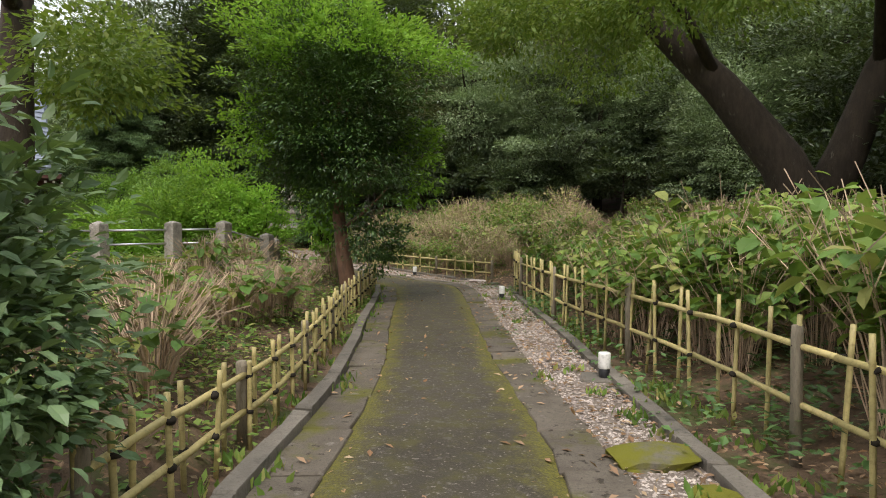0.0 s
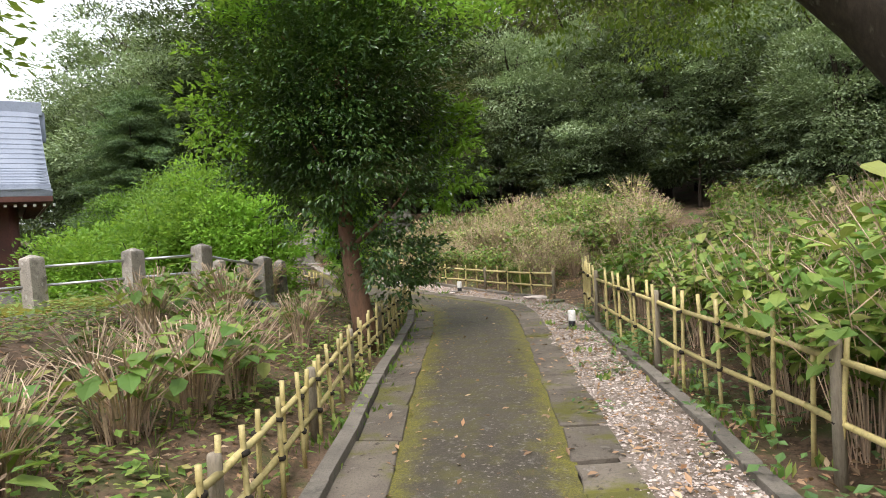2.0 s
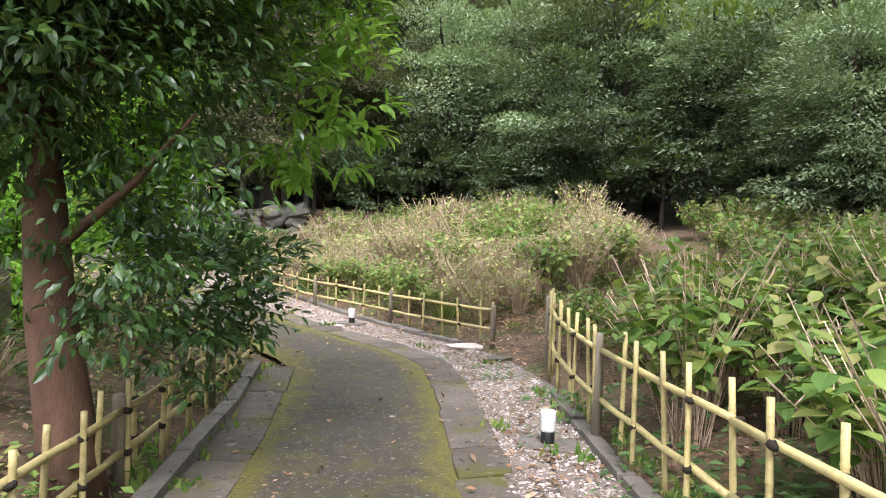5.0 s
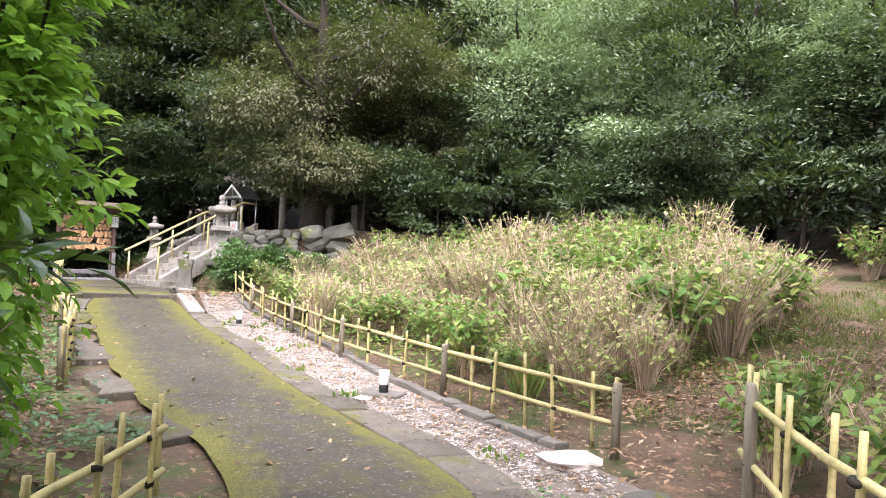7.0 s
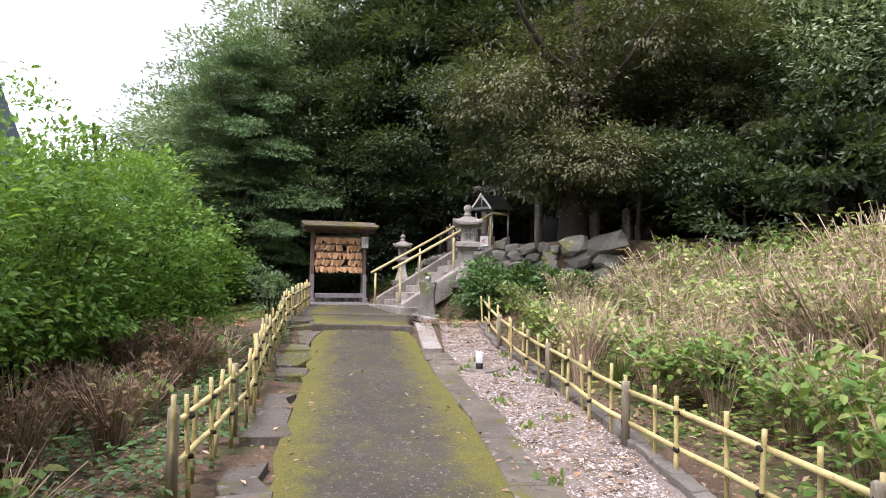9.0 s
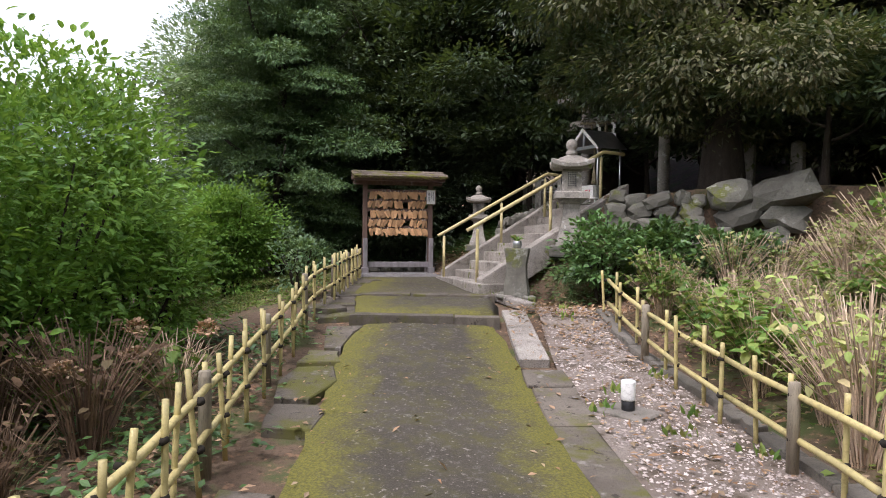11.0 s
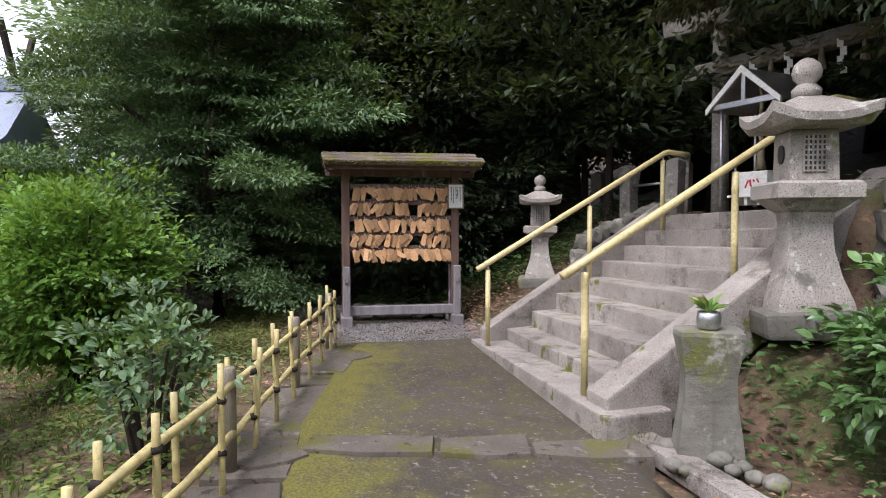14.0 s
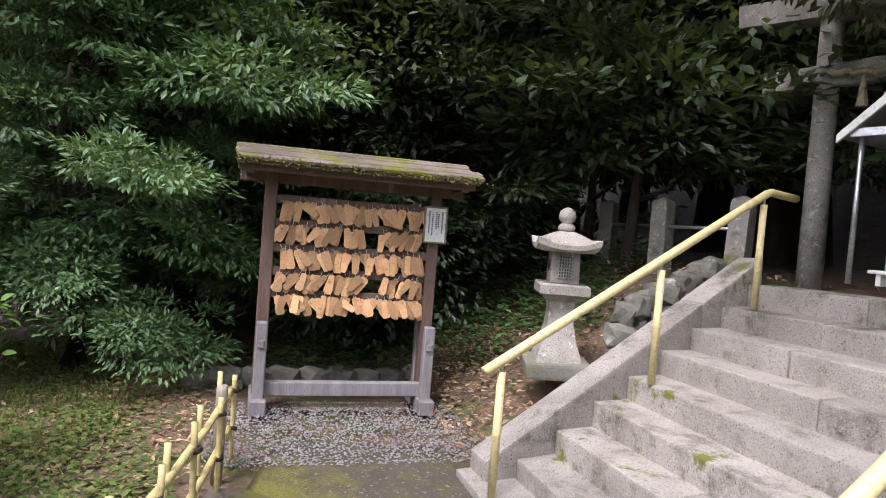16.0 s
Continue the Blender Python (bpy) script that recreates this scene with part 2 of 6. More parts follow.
MOSS = (0.13, 0.14, 0.025)
M = {
    "path": path_material(),
    "soil": surf("leafy_soil", (0.11, 0.072, 0.046), (0.17, 0.115, 0.075), 0.6, 25, 0.95, 0.8, [((0.075, 0.09, 0.03), 1.6, 0.48, 0.64), ((0.26, 0.15, 0.09), 9, 0.55, 0.68), ((0.05, 0.035, 0.022), 4, 0.55, 0.7)]),
    "granite": surf("granite", (0.35, 0.315, 0.27), (0.24, 0.215, 0.18), 2.2, 90, 0.85, 0.35, [((0.13, 0.12, 0.1), 4.5, 0.5, 0.7), ((0.45, 0.43, 0.38), 15, 0.58, 0.66), ((0.1, 0.09, 0.08), 110, 0.56, 0.62), (MOSS, 3.1, 0.62, 0.72)], 0.12),
    "stair": surf("stair_granite", (0.42, 0.375, 0.325), (0.27, 0.235, 0.2), 2.4, 70, 0.88, 0.8, [((0.11, 0.092, 0.07), 3.2, 0.5, 0.72), ((0.5, 0.47, 0.42), 110, 0.58, 0.64), ((0.08, 0.07, 0.06), 85, 0.58, 0.64), (MOSS, 1.9, 0.6, 0.66)], 0.12),
    "slate": surf("dark_slab_stone", (0.16, 0.135, 0.108), (0.105, 0.087, 0.068), 3, 45, 0.85, 0.6, [((0.11, 0.105, 0.025), 1.7, 0.5, 0.66), ((0.26, 0.235, 0.21), 6, 0.58, 0.75), ((0.05, 0.04, 0.03), 11, 0.6, 0.66)], 0.2),
    "kerb": surf("kerb_stone", (0.21, 0.185, 0.155), (0.14, 0.125, 0.105), 3, 50, 0.9, 0.4, [((0.09, 0.085, 0.07), 5, 0.55, 0.7)], 0.15),
    "white_stone": surf("pale_gravel", (0.54, 0.47, 0.425), (0.37, 0.305, 0.27), 2.5, 60, 0.85, 0.2, [((0.24, 0.175, 0.135), 1.4, 0.52, 0.76)], 0.35, "island"),
    "mossrock": surf("mossy_rock", (0.2, 0.18, 0.15), (0.13, 0.115, 0.09), 3, 40, 0.95, 0.9, [((0.17, 0.165, 0.02), 1.4, 0.38, 0.52)]),
    "grey_gravel": surf("grey_gravel", (0.24, 0.225, 0.215), (0.18, 0.165, 0.16), 3, 60, 0.9, 0.2, (), 0.15, "island"),
    "rock": surf("field_stone", (0.2, 0.19, 0.155), (0.115, 0.105, 0.085), 2, 30, 0.9, 0.6, [(MOSS, 2.5, 0.56, 0.68), ((0.33, 0.32, 0.29), 5, 0.6, 0.72)], 0.2),
    "bamboo": surf("dried_bamboo", (0.55, 0.45, 0.19), (0.44, 0.37, 0.17), 4, 30, 0.5, 0.1, [((0.25, 0.21, 0.12), 7, 0.62, 0.8)], 0.15, spec=0.4),
    "greywood": surf("weathered_post", (0.36, 0.31, 0.23), (0.25, 0.21, 0.16), 6, 40, 0.9, 0.5, (), 0.15, stretch=(4, 4, 0.6)),
    "tie": surf("palm_twine", (0.02, 0.016, 0.012), (0.035, 0.028, 0.02), 20, 80, 0.95, 0.3),
    "lampwhite": surf("white_acrylic", (0.82, 0.8, 0.76), (0.76, 0.75, 0.72), 5, 30, 0.4, 0.02, spec=0.5),
    "black": surf("black_plastic", (0.012, 0.012, 0.014), (0.02, 0.02, 0.022), 5, 40, 0.45, 0.05, spec=0.5),
    "timber": surf("stained_timber", (0.16, 0.1, 0.075), (0.105, 0.065, 0.05), 3, 30, 0.75, 0.3, [((0.24, 0.2, 0.18), 2.2, 0.6, 0.75)], 0.1, stretch=(3, 3, 0.5)),
    "oldtimber": surf("greyed_timber", (0.25, 0.225, 0.225), (0.17, 0.15, 0.15), 3, 35, 0.85, 0.35, [((0.12, 0.09, 0.08), 4, 0.6, 0.75)], 0.1, stretch=(3, 3, 0.5)),
    "shingle": surf("mossy_roof_board", (0.25, 0.2, 0.16), (0.16, 0.125, 0.1), 3, 30, 0.9, 0.5, [((0.16, 0.155, 0.03), 3.2, 0.5, 0.62)], 0.15),
    "plaque": surf("bare_plaque_wood", (0.56, 0.33, 0.16), (0.44, 0.24, 0.11), 5, 60, 0.6, 0.1, [((0.2, 0.12, 0.07), 26, 0.6, 0.68)], 0.45, spec=0.35),
    "rail": surf("cream_painted_rail", (0.6, 0.5, 0.24), (0.54, 0.45, 0.22), 3, 40, 0.4, 0.05, [((0.3, 0.25, 0.14), 12, 0.68, 0.8)], 0.04, spec=0.5),
    "steel": surf("galvanised_tube", (0.55, 0.55, 0.55), (0.42, 0.42, 0.43), 6, 40, 0.35, 0.05, metal=0.9),
    "paper": surf("white_board", (0.78, 0.76, 0.7), (0.7, 0.68, 0.62), 6, 40, 0.6, 0.03),
    "red": surf("red_paint", (0.55, 0.03, 0.05), (0.48, 0.03, 0.05), 5, 40, 0.5, 0.03),
    "ink": surf("black_ink", (0.03, 0.03, 0.03), (0.045, 0.04, 0.04), 5, 40, 0.6, 0.02),
    "rope": surf("straw_rope", (0.3, 0.25, 0.16), (0.22, 0.18, 0.11), 20, 60, 0.95, 0.5),
    "bark": surf("tree_bark", (0.06, 0.045, 0.033), (0.035, 0.027, 0.021), 4, 25, 0.95, 0.9, [((0.12, 0.105, 0.085), 3, 0.6, 0.72)], 0.15, stretch=(3, 3, 0.7)),
    "redbark": surf("red_brown_bark", (0.2, 0.11, 0.07), (0.12, 0.075, 0.05), 4, 25, 0.95, 0.7, (), 0.1, stretch=(3, 3, 0.7)),
    "cane": surf("dry_canes", (0.6, 0.455, 0.33), (0.42, 0.3, 0.21), 3, 40, 0.9, 0.1, (), 0.45, "island"),
    "deadcane": surf("dark_dry_canes", (0.27, 0.175, 0.115), (0.17, 0.11, 0.075), 3, 40, 0.9, 0.1, (), 0.45, "island"),
    "litter": leafy("fallen_leaves", [(0.22, 0.115, 0.06), (0.31, 0.18, 0.1), (0.4, 0.26, 0.16), (0.17, 0.1, 0.06), (0.48, 0.36, 0.23)], 0.8, 0.1, 1.2),
    "deadleaf": leafy("dead_hydrangea_leaves", [(0.09, 0.05, 0.03), (0.14, 0.08, 0.045), (0.2, 0.12, 0.07), (0.1, 0.12, 0.04)], 0.8, 0.2, 1.0),
    "hydra": leafy("hydrangea_leaves", [(0.08, 0.165, 0.035), (0.12, 0.22, 0.045), (0.175, 0.275, 0.06), (0.26, 0.335, 0.08), (0.35, 0.315, 0.11)], 0.55, 0.35, 0.7),
    "bed": surf("dusty_gravel_bed", (0.3, 0.25, 0.21), (0.2, 0.155, 0.125), 2.0, 70, 0.95, 0.9, [((0.1, 0.075, 0.05), 3, 0.5, 0.68)]),
    "dull": leafy("dull_hydrangea_leaves", [(0.2, 0.285, 0.07), (0.3, 0.365, 0.1), (0.4, 0.4, 0.15), (0.52, 0.41, 0.22)], 0.65, 0.3, 0.7),
    # forest is darkened for the wood's shade, pale lightened for its sunlit side
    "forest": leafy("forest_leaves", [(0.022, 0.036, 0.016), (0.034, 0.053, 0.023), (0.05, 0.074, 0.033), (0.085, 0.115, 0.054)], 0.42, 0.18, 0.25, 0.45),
    "pale": leafy("pale_sunlit_forest_leaves", [(0.145, 0.2, 0.105), (0.2, 0.27, 0.14), (0.26, 0.335, 0.185), (0.35, 0.42, 0.255)], 0.5, 0.25, 0.25),
    "olive": leafy("olive_forest_leaves", [(0.055, 0.06, 0.03), (0.08, 0.084, 0.037), (0.11, 0.11, 0.052), (0.165, 0.14, 0.075)], 0.5, 0.2, 0.25),
    "layered": leafy("layered_evergreen_leaves", [(0.05, 0.092, 0.04), (0.072, 0.128, 0.05), (0.1, 0.168, 0.063), (0.14, 0.22, 0.08)], 0.42, 0.2, 0.4, 0.4),
    "camellia": leafy("camellia_leaves", [(0.023, 0.056, 0.015), (0.035, 0.077, 0.019), (0.047, 0.1, 0.021), (0.07, 0.135, 0.023)], 0.36, 0.15, 0.5, 0.45),
    "bright": leafy("bright_shrub_leaves", [(0.08, 0.175, 0.026), (0.115, 0.23, 0.034), (0.155, 0.29, 0.045), (0.21, 0.36, 0.065)], 0.5, 0.4, 0.5),
    "young": leafy("young_green_leaves", [(0.13, 0.28, 0.03), (0.18, 0.36, 0.04), (0.23, 0.43, 0.055), (0.3, 0.48, 0.085)], 0.5, 0.55, 0.5),
    "greybush": leafy("grey_green_bush_leaves", [(0.075, 0.135, 0.06), (0.105, 0.175, 0.075), (0.14, 0.215, 0.095), (0.19, 0.27, 0.13)], 0.45, 0.25, 0.8, 0.4),
    "maple": leafy("maple_leaves", [(0.081, 0.138, 0.023), (0.115, 0.184, 0.032), (0.161, 0.23, 0.04), (0.207, 0.253, 0.057)], 0.5, 0.4, 0.5),
    "bush": leafy("glossy_bush_leaves", [(0.052, 0.111, 0.033), (0.072, 0.15, 0.039), (0.098, 0.182, 0.052), (0.13, 0.221, 0.072)], 0.38, 0.2, 0.8, 0.45),
    "grass": leafy("grass_blades", [(0.08, 0.14, 0.025), (0.12, 0.18, 0.035), (0.17, 0.21, 0.05), (0.26, 0.22, 0.09)], 0.7, 0.3, 0.8),
    "tile": surf("blue_grey_copper_roof", (0.25, 0.28, 0.34), (0.2, 0.23, 0.29), 1, 30, 0.6, 0.1, (), 0.06, spec=0.4),
    "lacquer": surf("dark_red_brown_timber", (0.11, 0.045, 0.035), (0.075, 0.035, 0.028), 3, 30, 0.6, 0.2),
}


# ---- geometry helpers ----
def to_mesh(name, verts, faces, material, smooth=False):
    me = bpy.data.meshes.new(name)
    me.from_pydata(verts if isinstance(verts, list) else verts.tolist(), [], faces if isinstance(faces, list) else faces.tolist())
    me.materials.append(material)
    if smooth:
        me.shade_smooth()
    return me


def part(name, me, parent, label="", m=None):
    """Links a mesh as one object under a thing or under a part."""
    ob = new(name, me)
    ob.parent = parent
    if m is not None:
        ob.matrix_basis = m
    return tagged(ob, label)


def thing(name, m, label, category, group="", kind=""):
    ob = new(name)
    ob.empty_display_size = 0.1
    ob.matrix_basis = m
    return tagged(ob, label, category, group, kind)


def block(name, size, material, bevel=0.01, jitter=0.0, taper=1.0, at=(0, 0, 0), seed=0):
    """A block with worn edges; its base sits at at."""
    bm = bmesh.new()
    bmesh.ops.create_cube(bm, size=1.0)
    r = random.Random(seed)
    for v in bm.verts:
        k = taper if v.co.z > 0 else 1.0
        v.co = Vector((v.co.x * size[0] * k, v.co.y * size[1] * k, (v.co.z + 0.5) * size[2]))
        v.co += Vector([r.uniform(-jitter, jitter) for _ in range(3)])
        v.co += Vector(at)
    if bevel:
        bmesh.ops.bevel(bm, geom=bm.edges[:], offset=bevel, segments=2 if bevel > 0.015 else 1, affect="EDGES", profile=0.6)
    me = bpy.data.meshes.new(name)
    bm.to_mesh(me)
    bm.free()
    me.materials.append(material)
    return me


class Shape:
    """Collects tubes, turned bodies and prisms into one mesh."""

    def __init__(self):
        self.v, self.f = [], []

    def loft(self, rings, cap=True, close=True):
        base, k = len(self.v), len(rings[0])
        for r in rings:
            self.v += [tuple(p) for p in r]
        for i in range(len(rings) - 1):
            for j in range(k if close else k - 1):
                a, b = base + i * k + j, base + i * k + (j + 1) % k
                self.f.append((a, b, b + k, a + k))
        if cap:
            self.f.append(tuple(base + j for j in reversed(range(k))))
            self.f.append(tuple(base + (len(rings) - 1) * k + j for j in range(k)))
        return self

    def tube(self, pts, radii, sides=8):
        rings = []
        for i, p in enumerate(pts):
            a, b = Vector(pts[max(i - 1, 0)]), Vector(pts[min(i + 1, len(pts) - 1)])
            q = (b - a).normalized().to_track_quat("Z", "Y")
            r = radii[i] if hasattr(radii, "__len__") else radii
            rings.append([Vector(p) + q @ Vector((r * math.cos(2 * math.pi * j / sides), r * math.sin(2 * math.pi * j / sides), 0)) for j in range(sides)])
        return self.loft(rings)

    def turned(self, profile, sides=16, at=(0, 0, 0), turn=0.0, square=False):
        rings = []
        for r, z in profile:
            k = math.sqrt(2) if square else 1.0
            rings.append([(at[0] + r * k * math.cos(turn + 2 * math.pi * j / sides), at[1] + r * k * math.sin(turn + 2 * math.pi * j / sides), at[2] + z) for j in range(sides)])
        return self.loft(rings)

    def box(self, lo, hi):
        x0, y0, z0 = lo
        x1, y1, z1 = hi
        return self.loft([[(x0, y0, z0), (x1, y0, z0), (x1, y1, z0), (x0, y1, z0)], [(x0, y0, z1), (x1, y0, z1), (x1, y1, z1), (x0, y1, z1)]])

    def mesh(self, name, material, smooth=False):
        return to_mesh(name, self.v, self.f, material, smooth)


def pole(name, length, r, material, node=0.22, sides=8, lean=0.0):
    """A bamboo pole along z with its joints."""
    pts, rad, z = [], [], 0.0
    zs = sorted({0.0, length, *[v for k in range(1, 40) for v in (k * node - 0.012, k * node, k * node + 0.012) if v < length - 0.01]})
    for z in zs:
        near = abs((z / node) - round(z / node)) < 0.01 and z > 0.02
        pts.append((lean * z, 0, z))
        rad.append(r * (1.13 if near else 0.98))
    return Shape().tube(pts, rad, sides).mesh(name, material, True)


def leaves(pos, along, up, length, width, fold=0.25, fine=False):
    """Leaf blades: arrays of places, directions and normals give vertices and faces."""
    along = along / np.linalg.norm(along, axis=1, keepdims=True)
    side = np.cross(along, up)
    side /= np.linalg.norm(side, axis=1, keepdims=True) + 1e-9
    nrm = np.cross(side, along)
    ln, wd = np.asarray(length).reshape(-1, 1), np.asarray(width).reshape(-1, 1)
    if not fine:
        pts = [pos, pos + along * ln * 0.5 + side * wd * 0.5 + nrm * wd * fold, pos + along * ln, pos + along * ln * 0.5 - side * wd * 0.5 + nrm * wd * fold]
        v = np.stack(pts, 1).reshape(-1, 3)
        b = np.arange(len(pos))[:, None] * 4
        f = np.concatenate([b + [0, 1, 2], b + [0, 2, 3]], 0)
        return v, f
    drop = nrm * ln * 0.14
    pts = [pos, pos + along * ln * 0.28 + side * wd * 0.42 + nrm * wd * fold, pos + along * ln * 0.68 + side * wd * 0.4 + nrm * wd * fold - drop * 0.5, pos + along * ln - drop * 1.4,
           pos + along * ln * 0.68 - side * wd * 0.4 + nrm * wd * fold - drop * 0.5, pos + along * ln * 0.28 - side * wd * 0.42 + nrm * wd * fold, pos + along * ln * 0.5 - drop * 0.2]
    v = np.stack(pts, 1).reshape(-1, 3)
    b = np.arange(len(pos))[:, None] * 7
    f = np.concatenate([b + t for t in ([0, 1, 6], [1, 2, 6], [2, 3, 6], [3, 4, 6], [4, 5, 6], [5, 0, 6])], 0)
    return v, f


def unit(n, r):
    d = r.normal(size=(n, 3))
    return d / np.linalg.norm(d, axis=1, keepdims=True)


def crown_mesh(name, material, size, clumps, per, leaf, seed, spread=0.3, droop=0.35, fine=False, low=-1.0, hollow=0.5, aspect=0.45, flat=0.7, shell=0.45):
    """A crown of leaf clumps over an uneven ellipsoid of half-sizes size, centred at the origin."""
    r = np.random.default_rng(seed)
    d = unit(clumps * 2, r)
    d = d[d[:, 2] > low][:clumps]
    lump = np.array([0.8 + 0.6 * noise.noise(Vector(x * 1.9 + seed)) for x in d])
    rad = (hollow + (1 - hollow) * r.random(len(d)) ** 0.5) * lump
    c = d * rad[:, None] * np.array(size)
    cs = spread * min(size) * (0.5 + 1.0 * r.random(len(c)))
    idx = np.repeat(np.arange(len(c)), per)
    o = unit(len(idx), r)
    o[:, 2] = np.abs(o[:, 2]) * flat - 0.12
    o *= (r.random((len(idx), 1)) ** shell)
    pos = c[idx] + o * cs[idx][:, None]
    along = o + d[idx] * 0.5 + unit(len(idx), r) * 0.6
    along[:, 2] -= droop
    up = np.tile([0.0, 0.0, 1.0], (len(idx), 1)) + unit(len(idx), r) * 0.6 + o * 0.7 + d[idx] * 0.3
    ln = leaf * (0.6 + 0.7 * r.random(len(idx)))
    v, f = leaves(pos, along, up, ln, ln * aspect, 0.12, fine)
    return to_mesh(name, v, f, material)


def trunk_mesh(name, material, height, r0, seed, lean=(0, 0), limbs=5, reach=1.5, start=0.45):
    """A tapered, slightly crooked trunk with limbs."""
    r = random.Random(seed)
    s = Shape()
    pts = []
    for i in range(9):
        k = i / 8
        pts.append((lean[0] * k * height + 0.12 * r0 * 6 * math.sin(3 * k + seed) * k, lean[1] * k * height + 0.1 * r0 * 5 * math.cos(4 * k + seed) * k, k * height - 0.25 * (i == 0)))
    rad = [r0 * (1.35 if i == 0 else 1.0) * (1 - 0.75 * i / 8) for i in range(9)]
    s.tube(pts, rad, 10)
    for i in range(limbs):
        k = start + (0.95 - start) * i / max(1, limbs - 1)
        p = Vector(pts[min(8, int(k * 8))])
        a = i * 2.4 + seed
        q = [p + Vector((math.cos(a + 0.3 * t) * reach * t, math.sin(a + 0.3 * t) * reach * t, reach * (0.25 * t + 0.5 * t * t))) for t in (0, 0.35, 0.7, 1.0)]
        s.tube(q, [r0 * 0.42, r0 * 0.3, r0 * 0.18, r0 * 0.06], 7)
    return s.mesh(name, material, True)


# ---- lie of the land ----
RIGHT = [(10.5, -14), (6.85, 2.5), (5.45, 6.9), (4.35, 9.9), (3.45, 13.3), (3.6, 15.3), (2.35, 15.75), (0.3, 17.2), (-1.95, 18.95), (-5.76, 22.4), (-6.9, 23.4), (-7.6, 24.6), (-6.8, 27.0)]
LEFT = [(6.0, -14), (3.55, 1.2), (2.9, 3.6), (1.75, 7.6), (1.2, 9.6), (0.1, 13.2), (-1.2, 13.9), (-3.5, 15.9), (-6.6, 18.6), (-9.3, 20.9), (-12.3, 23.6), (-14.2, 25.0), (-18, 27)]
P0, WV, UV2 = np.array([-11.423, 24.885]), np.array([0.846, -0.533]), np.array([0.35, 0.937])
DET = WV[0] * UV2[1] - WV[1] * UV2[0]


def beside(x, y, line):
    """Signed distance to the right of a line of points."""
    best, sign = np.full(np.shape(x), 1e9), np.ones(np.shape(x))
    for (ax, ay), (bx, by) in zip(line, line[1:]):
        dx, dy = bx - ax, by - ay
        t = np.clip(((x - ax) * dx + (y - ay) * dy) / (dx * dx + dy * dy), 0, 1)
        d = np.hypot(x - ax - t * dx, y - ay - t * dy)
        s = np.where((x - ax) * dy - (y - ay) * dx > 0, 1.0, -1.0)
        near = d < best - 1e-9
        best, sign = np.where(near, d, best), np.where(near, s, sign)
    return best * sign


def path_z(x, y):
    s = 0.7071 * (y - x)
    z = np.interp(s, [10.5, 12, 15, 17.7, 19.2, 20.3, 20.45, 24], [0, 0.03, 0.08, 0.14, 0.27, 0.43, 0.5, 0.52])
    return np.where((y < 14) & (x > -3), np.minimum(z, 0.02), z)


def stair_ab(x, y):
    dx, dy = x - P0[0], y - P0[1]
    return (dx * UV2[1] - dy * UV2[0]) / DET, (WV[0] * dy - WV[1] * dx) / DET


def land(x, y):
    """Height of the ground."""
    x, y = np.asarray(x, float), np.asarray(y, float)
    z = path_z(x, y)
    dr, dl = beside(x, y, RIGHT), -beside(x, y, LEFT)
    section2 = np.clip((0.7071 * (y - x) - 9.5) / 2.0, 0, 1)
    rise = np.interp(dr, [0.1, 0.6, 4, 9, 14, 30, 90], [0, 0.1, 0.6, 1.5, 2.1, 7.0, 30])
    z = z + np.where(dr > 0, rise, 0)
    bank = np.interp(dl, [0.15, 0.7, 2.0, 2.7, 6, 10, 16, 30, 90], [0, 0.28, 0.5, 0.78, 0.75, 0.4, 0.0, 0.0, 1.0])
    fall = np.interp(dl, [0.3, 1.0, 3, 8, 16, 40, 90], [0, -0.12, -0.45, -0.6, -0.6, -0.4, 1.0])
    z = z + np.where(dl > 0, bank * (1 - section2) + fall * section2, 0)
    a, b = stair_ab(x, y)
    zb = 0.3 + np.interp(b, [-0.2, 2.4, 2.75, 6.5, 20, 60], [0, 1.3, 1.62, 1.87, 8.1, 26])
    z = np.where((a < 3.0) & (b > -0.2) & (b < 30), np.maximum(z, zb + np.interp(a, [-14, -6, -2.5], [0.0, 0.0, 0.0])), z)
    c = (x + 7.7) * -0.33 + (y - 25.2) * 0.945
    z = np.where((a >= 3.0) & (c > 0) & (c < 25) & (y > 22), np.maximum(z, np.interp(c, [0, 0.15, 6, 25], [1.2, 2.15, 2.55, 9])), z)
    z = np.maximum(z, np.where(x > -8.6, 1.13 - 1.3 * np.maximum(0, np.hypot(x + 7.9, y - 24.72) - 0.42), -9))
    return z


def gz(x, y):
    return float(land(x, y))


def spread_axis(lo, hi, step, far):
    mid = np.arange(lo, hi + step / 2, step)
    out = [step * 1.5]
    while sum(out) < far:
        out.append(out[-1] * 1.35)
    o = np.cumsum(out)
    return np.concatenate([lo - o[::-1], mid, hi + o])


xs, ys = spread_axis(-19, 12, 0.2, 400), spread_axis(-5, 33, 0.2, 400)
gx, gy = np.meshgrid(xs, ys)
gzv = land(gx, gy)
rough = np.array([0.05 * noise.noise(Vector((x * 1.3, y * 1.3, 0))) + 0.02 * noise.noise(Vector((x * 5, y * 5, 3))) for x, y in zip(gx.ravel(), gy.ravel())]).reshape(gx.shape)
off_path = np.clip(np.maximum(beside(gx, gy, RIGHT), -beside(gx, gy, LEFT)) * 2, 0, 1)
gzv = gzv + rough * (0.15 + off_path) - 0.07 * (1 - off_path)
nx, ny = len(xs), len(ys)
verts = np.stack([gx, gy, gzv], -1).reshape(-1, 3)
i = np.arange((nx - 1) * (ny - 1))
q = (i // (nx - 1)) * nx + i % (nx - 1)
ground = new("ground", to_mesh("ground", verts, np.stack([q, q + 1, q + nx + 1, q + nx], 1), M["soil"], True))
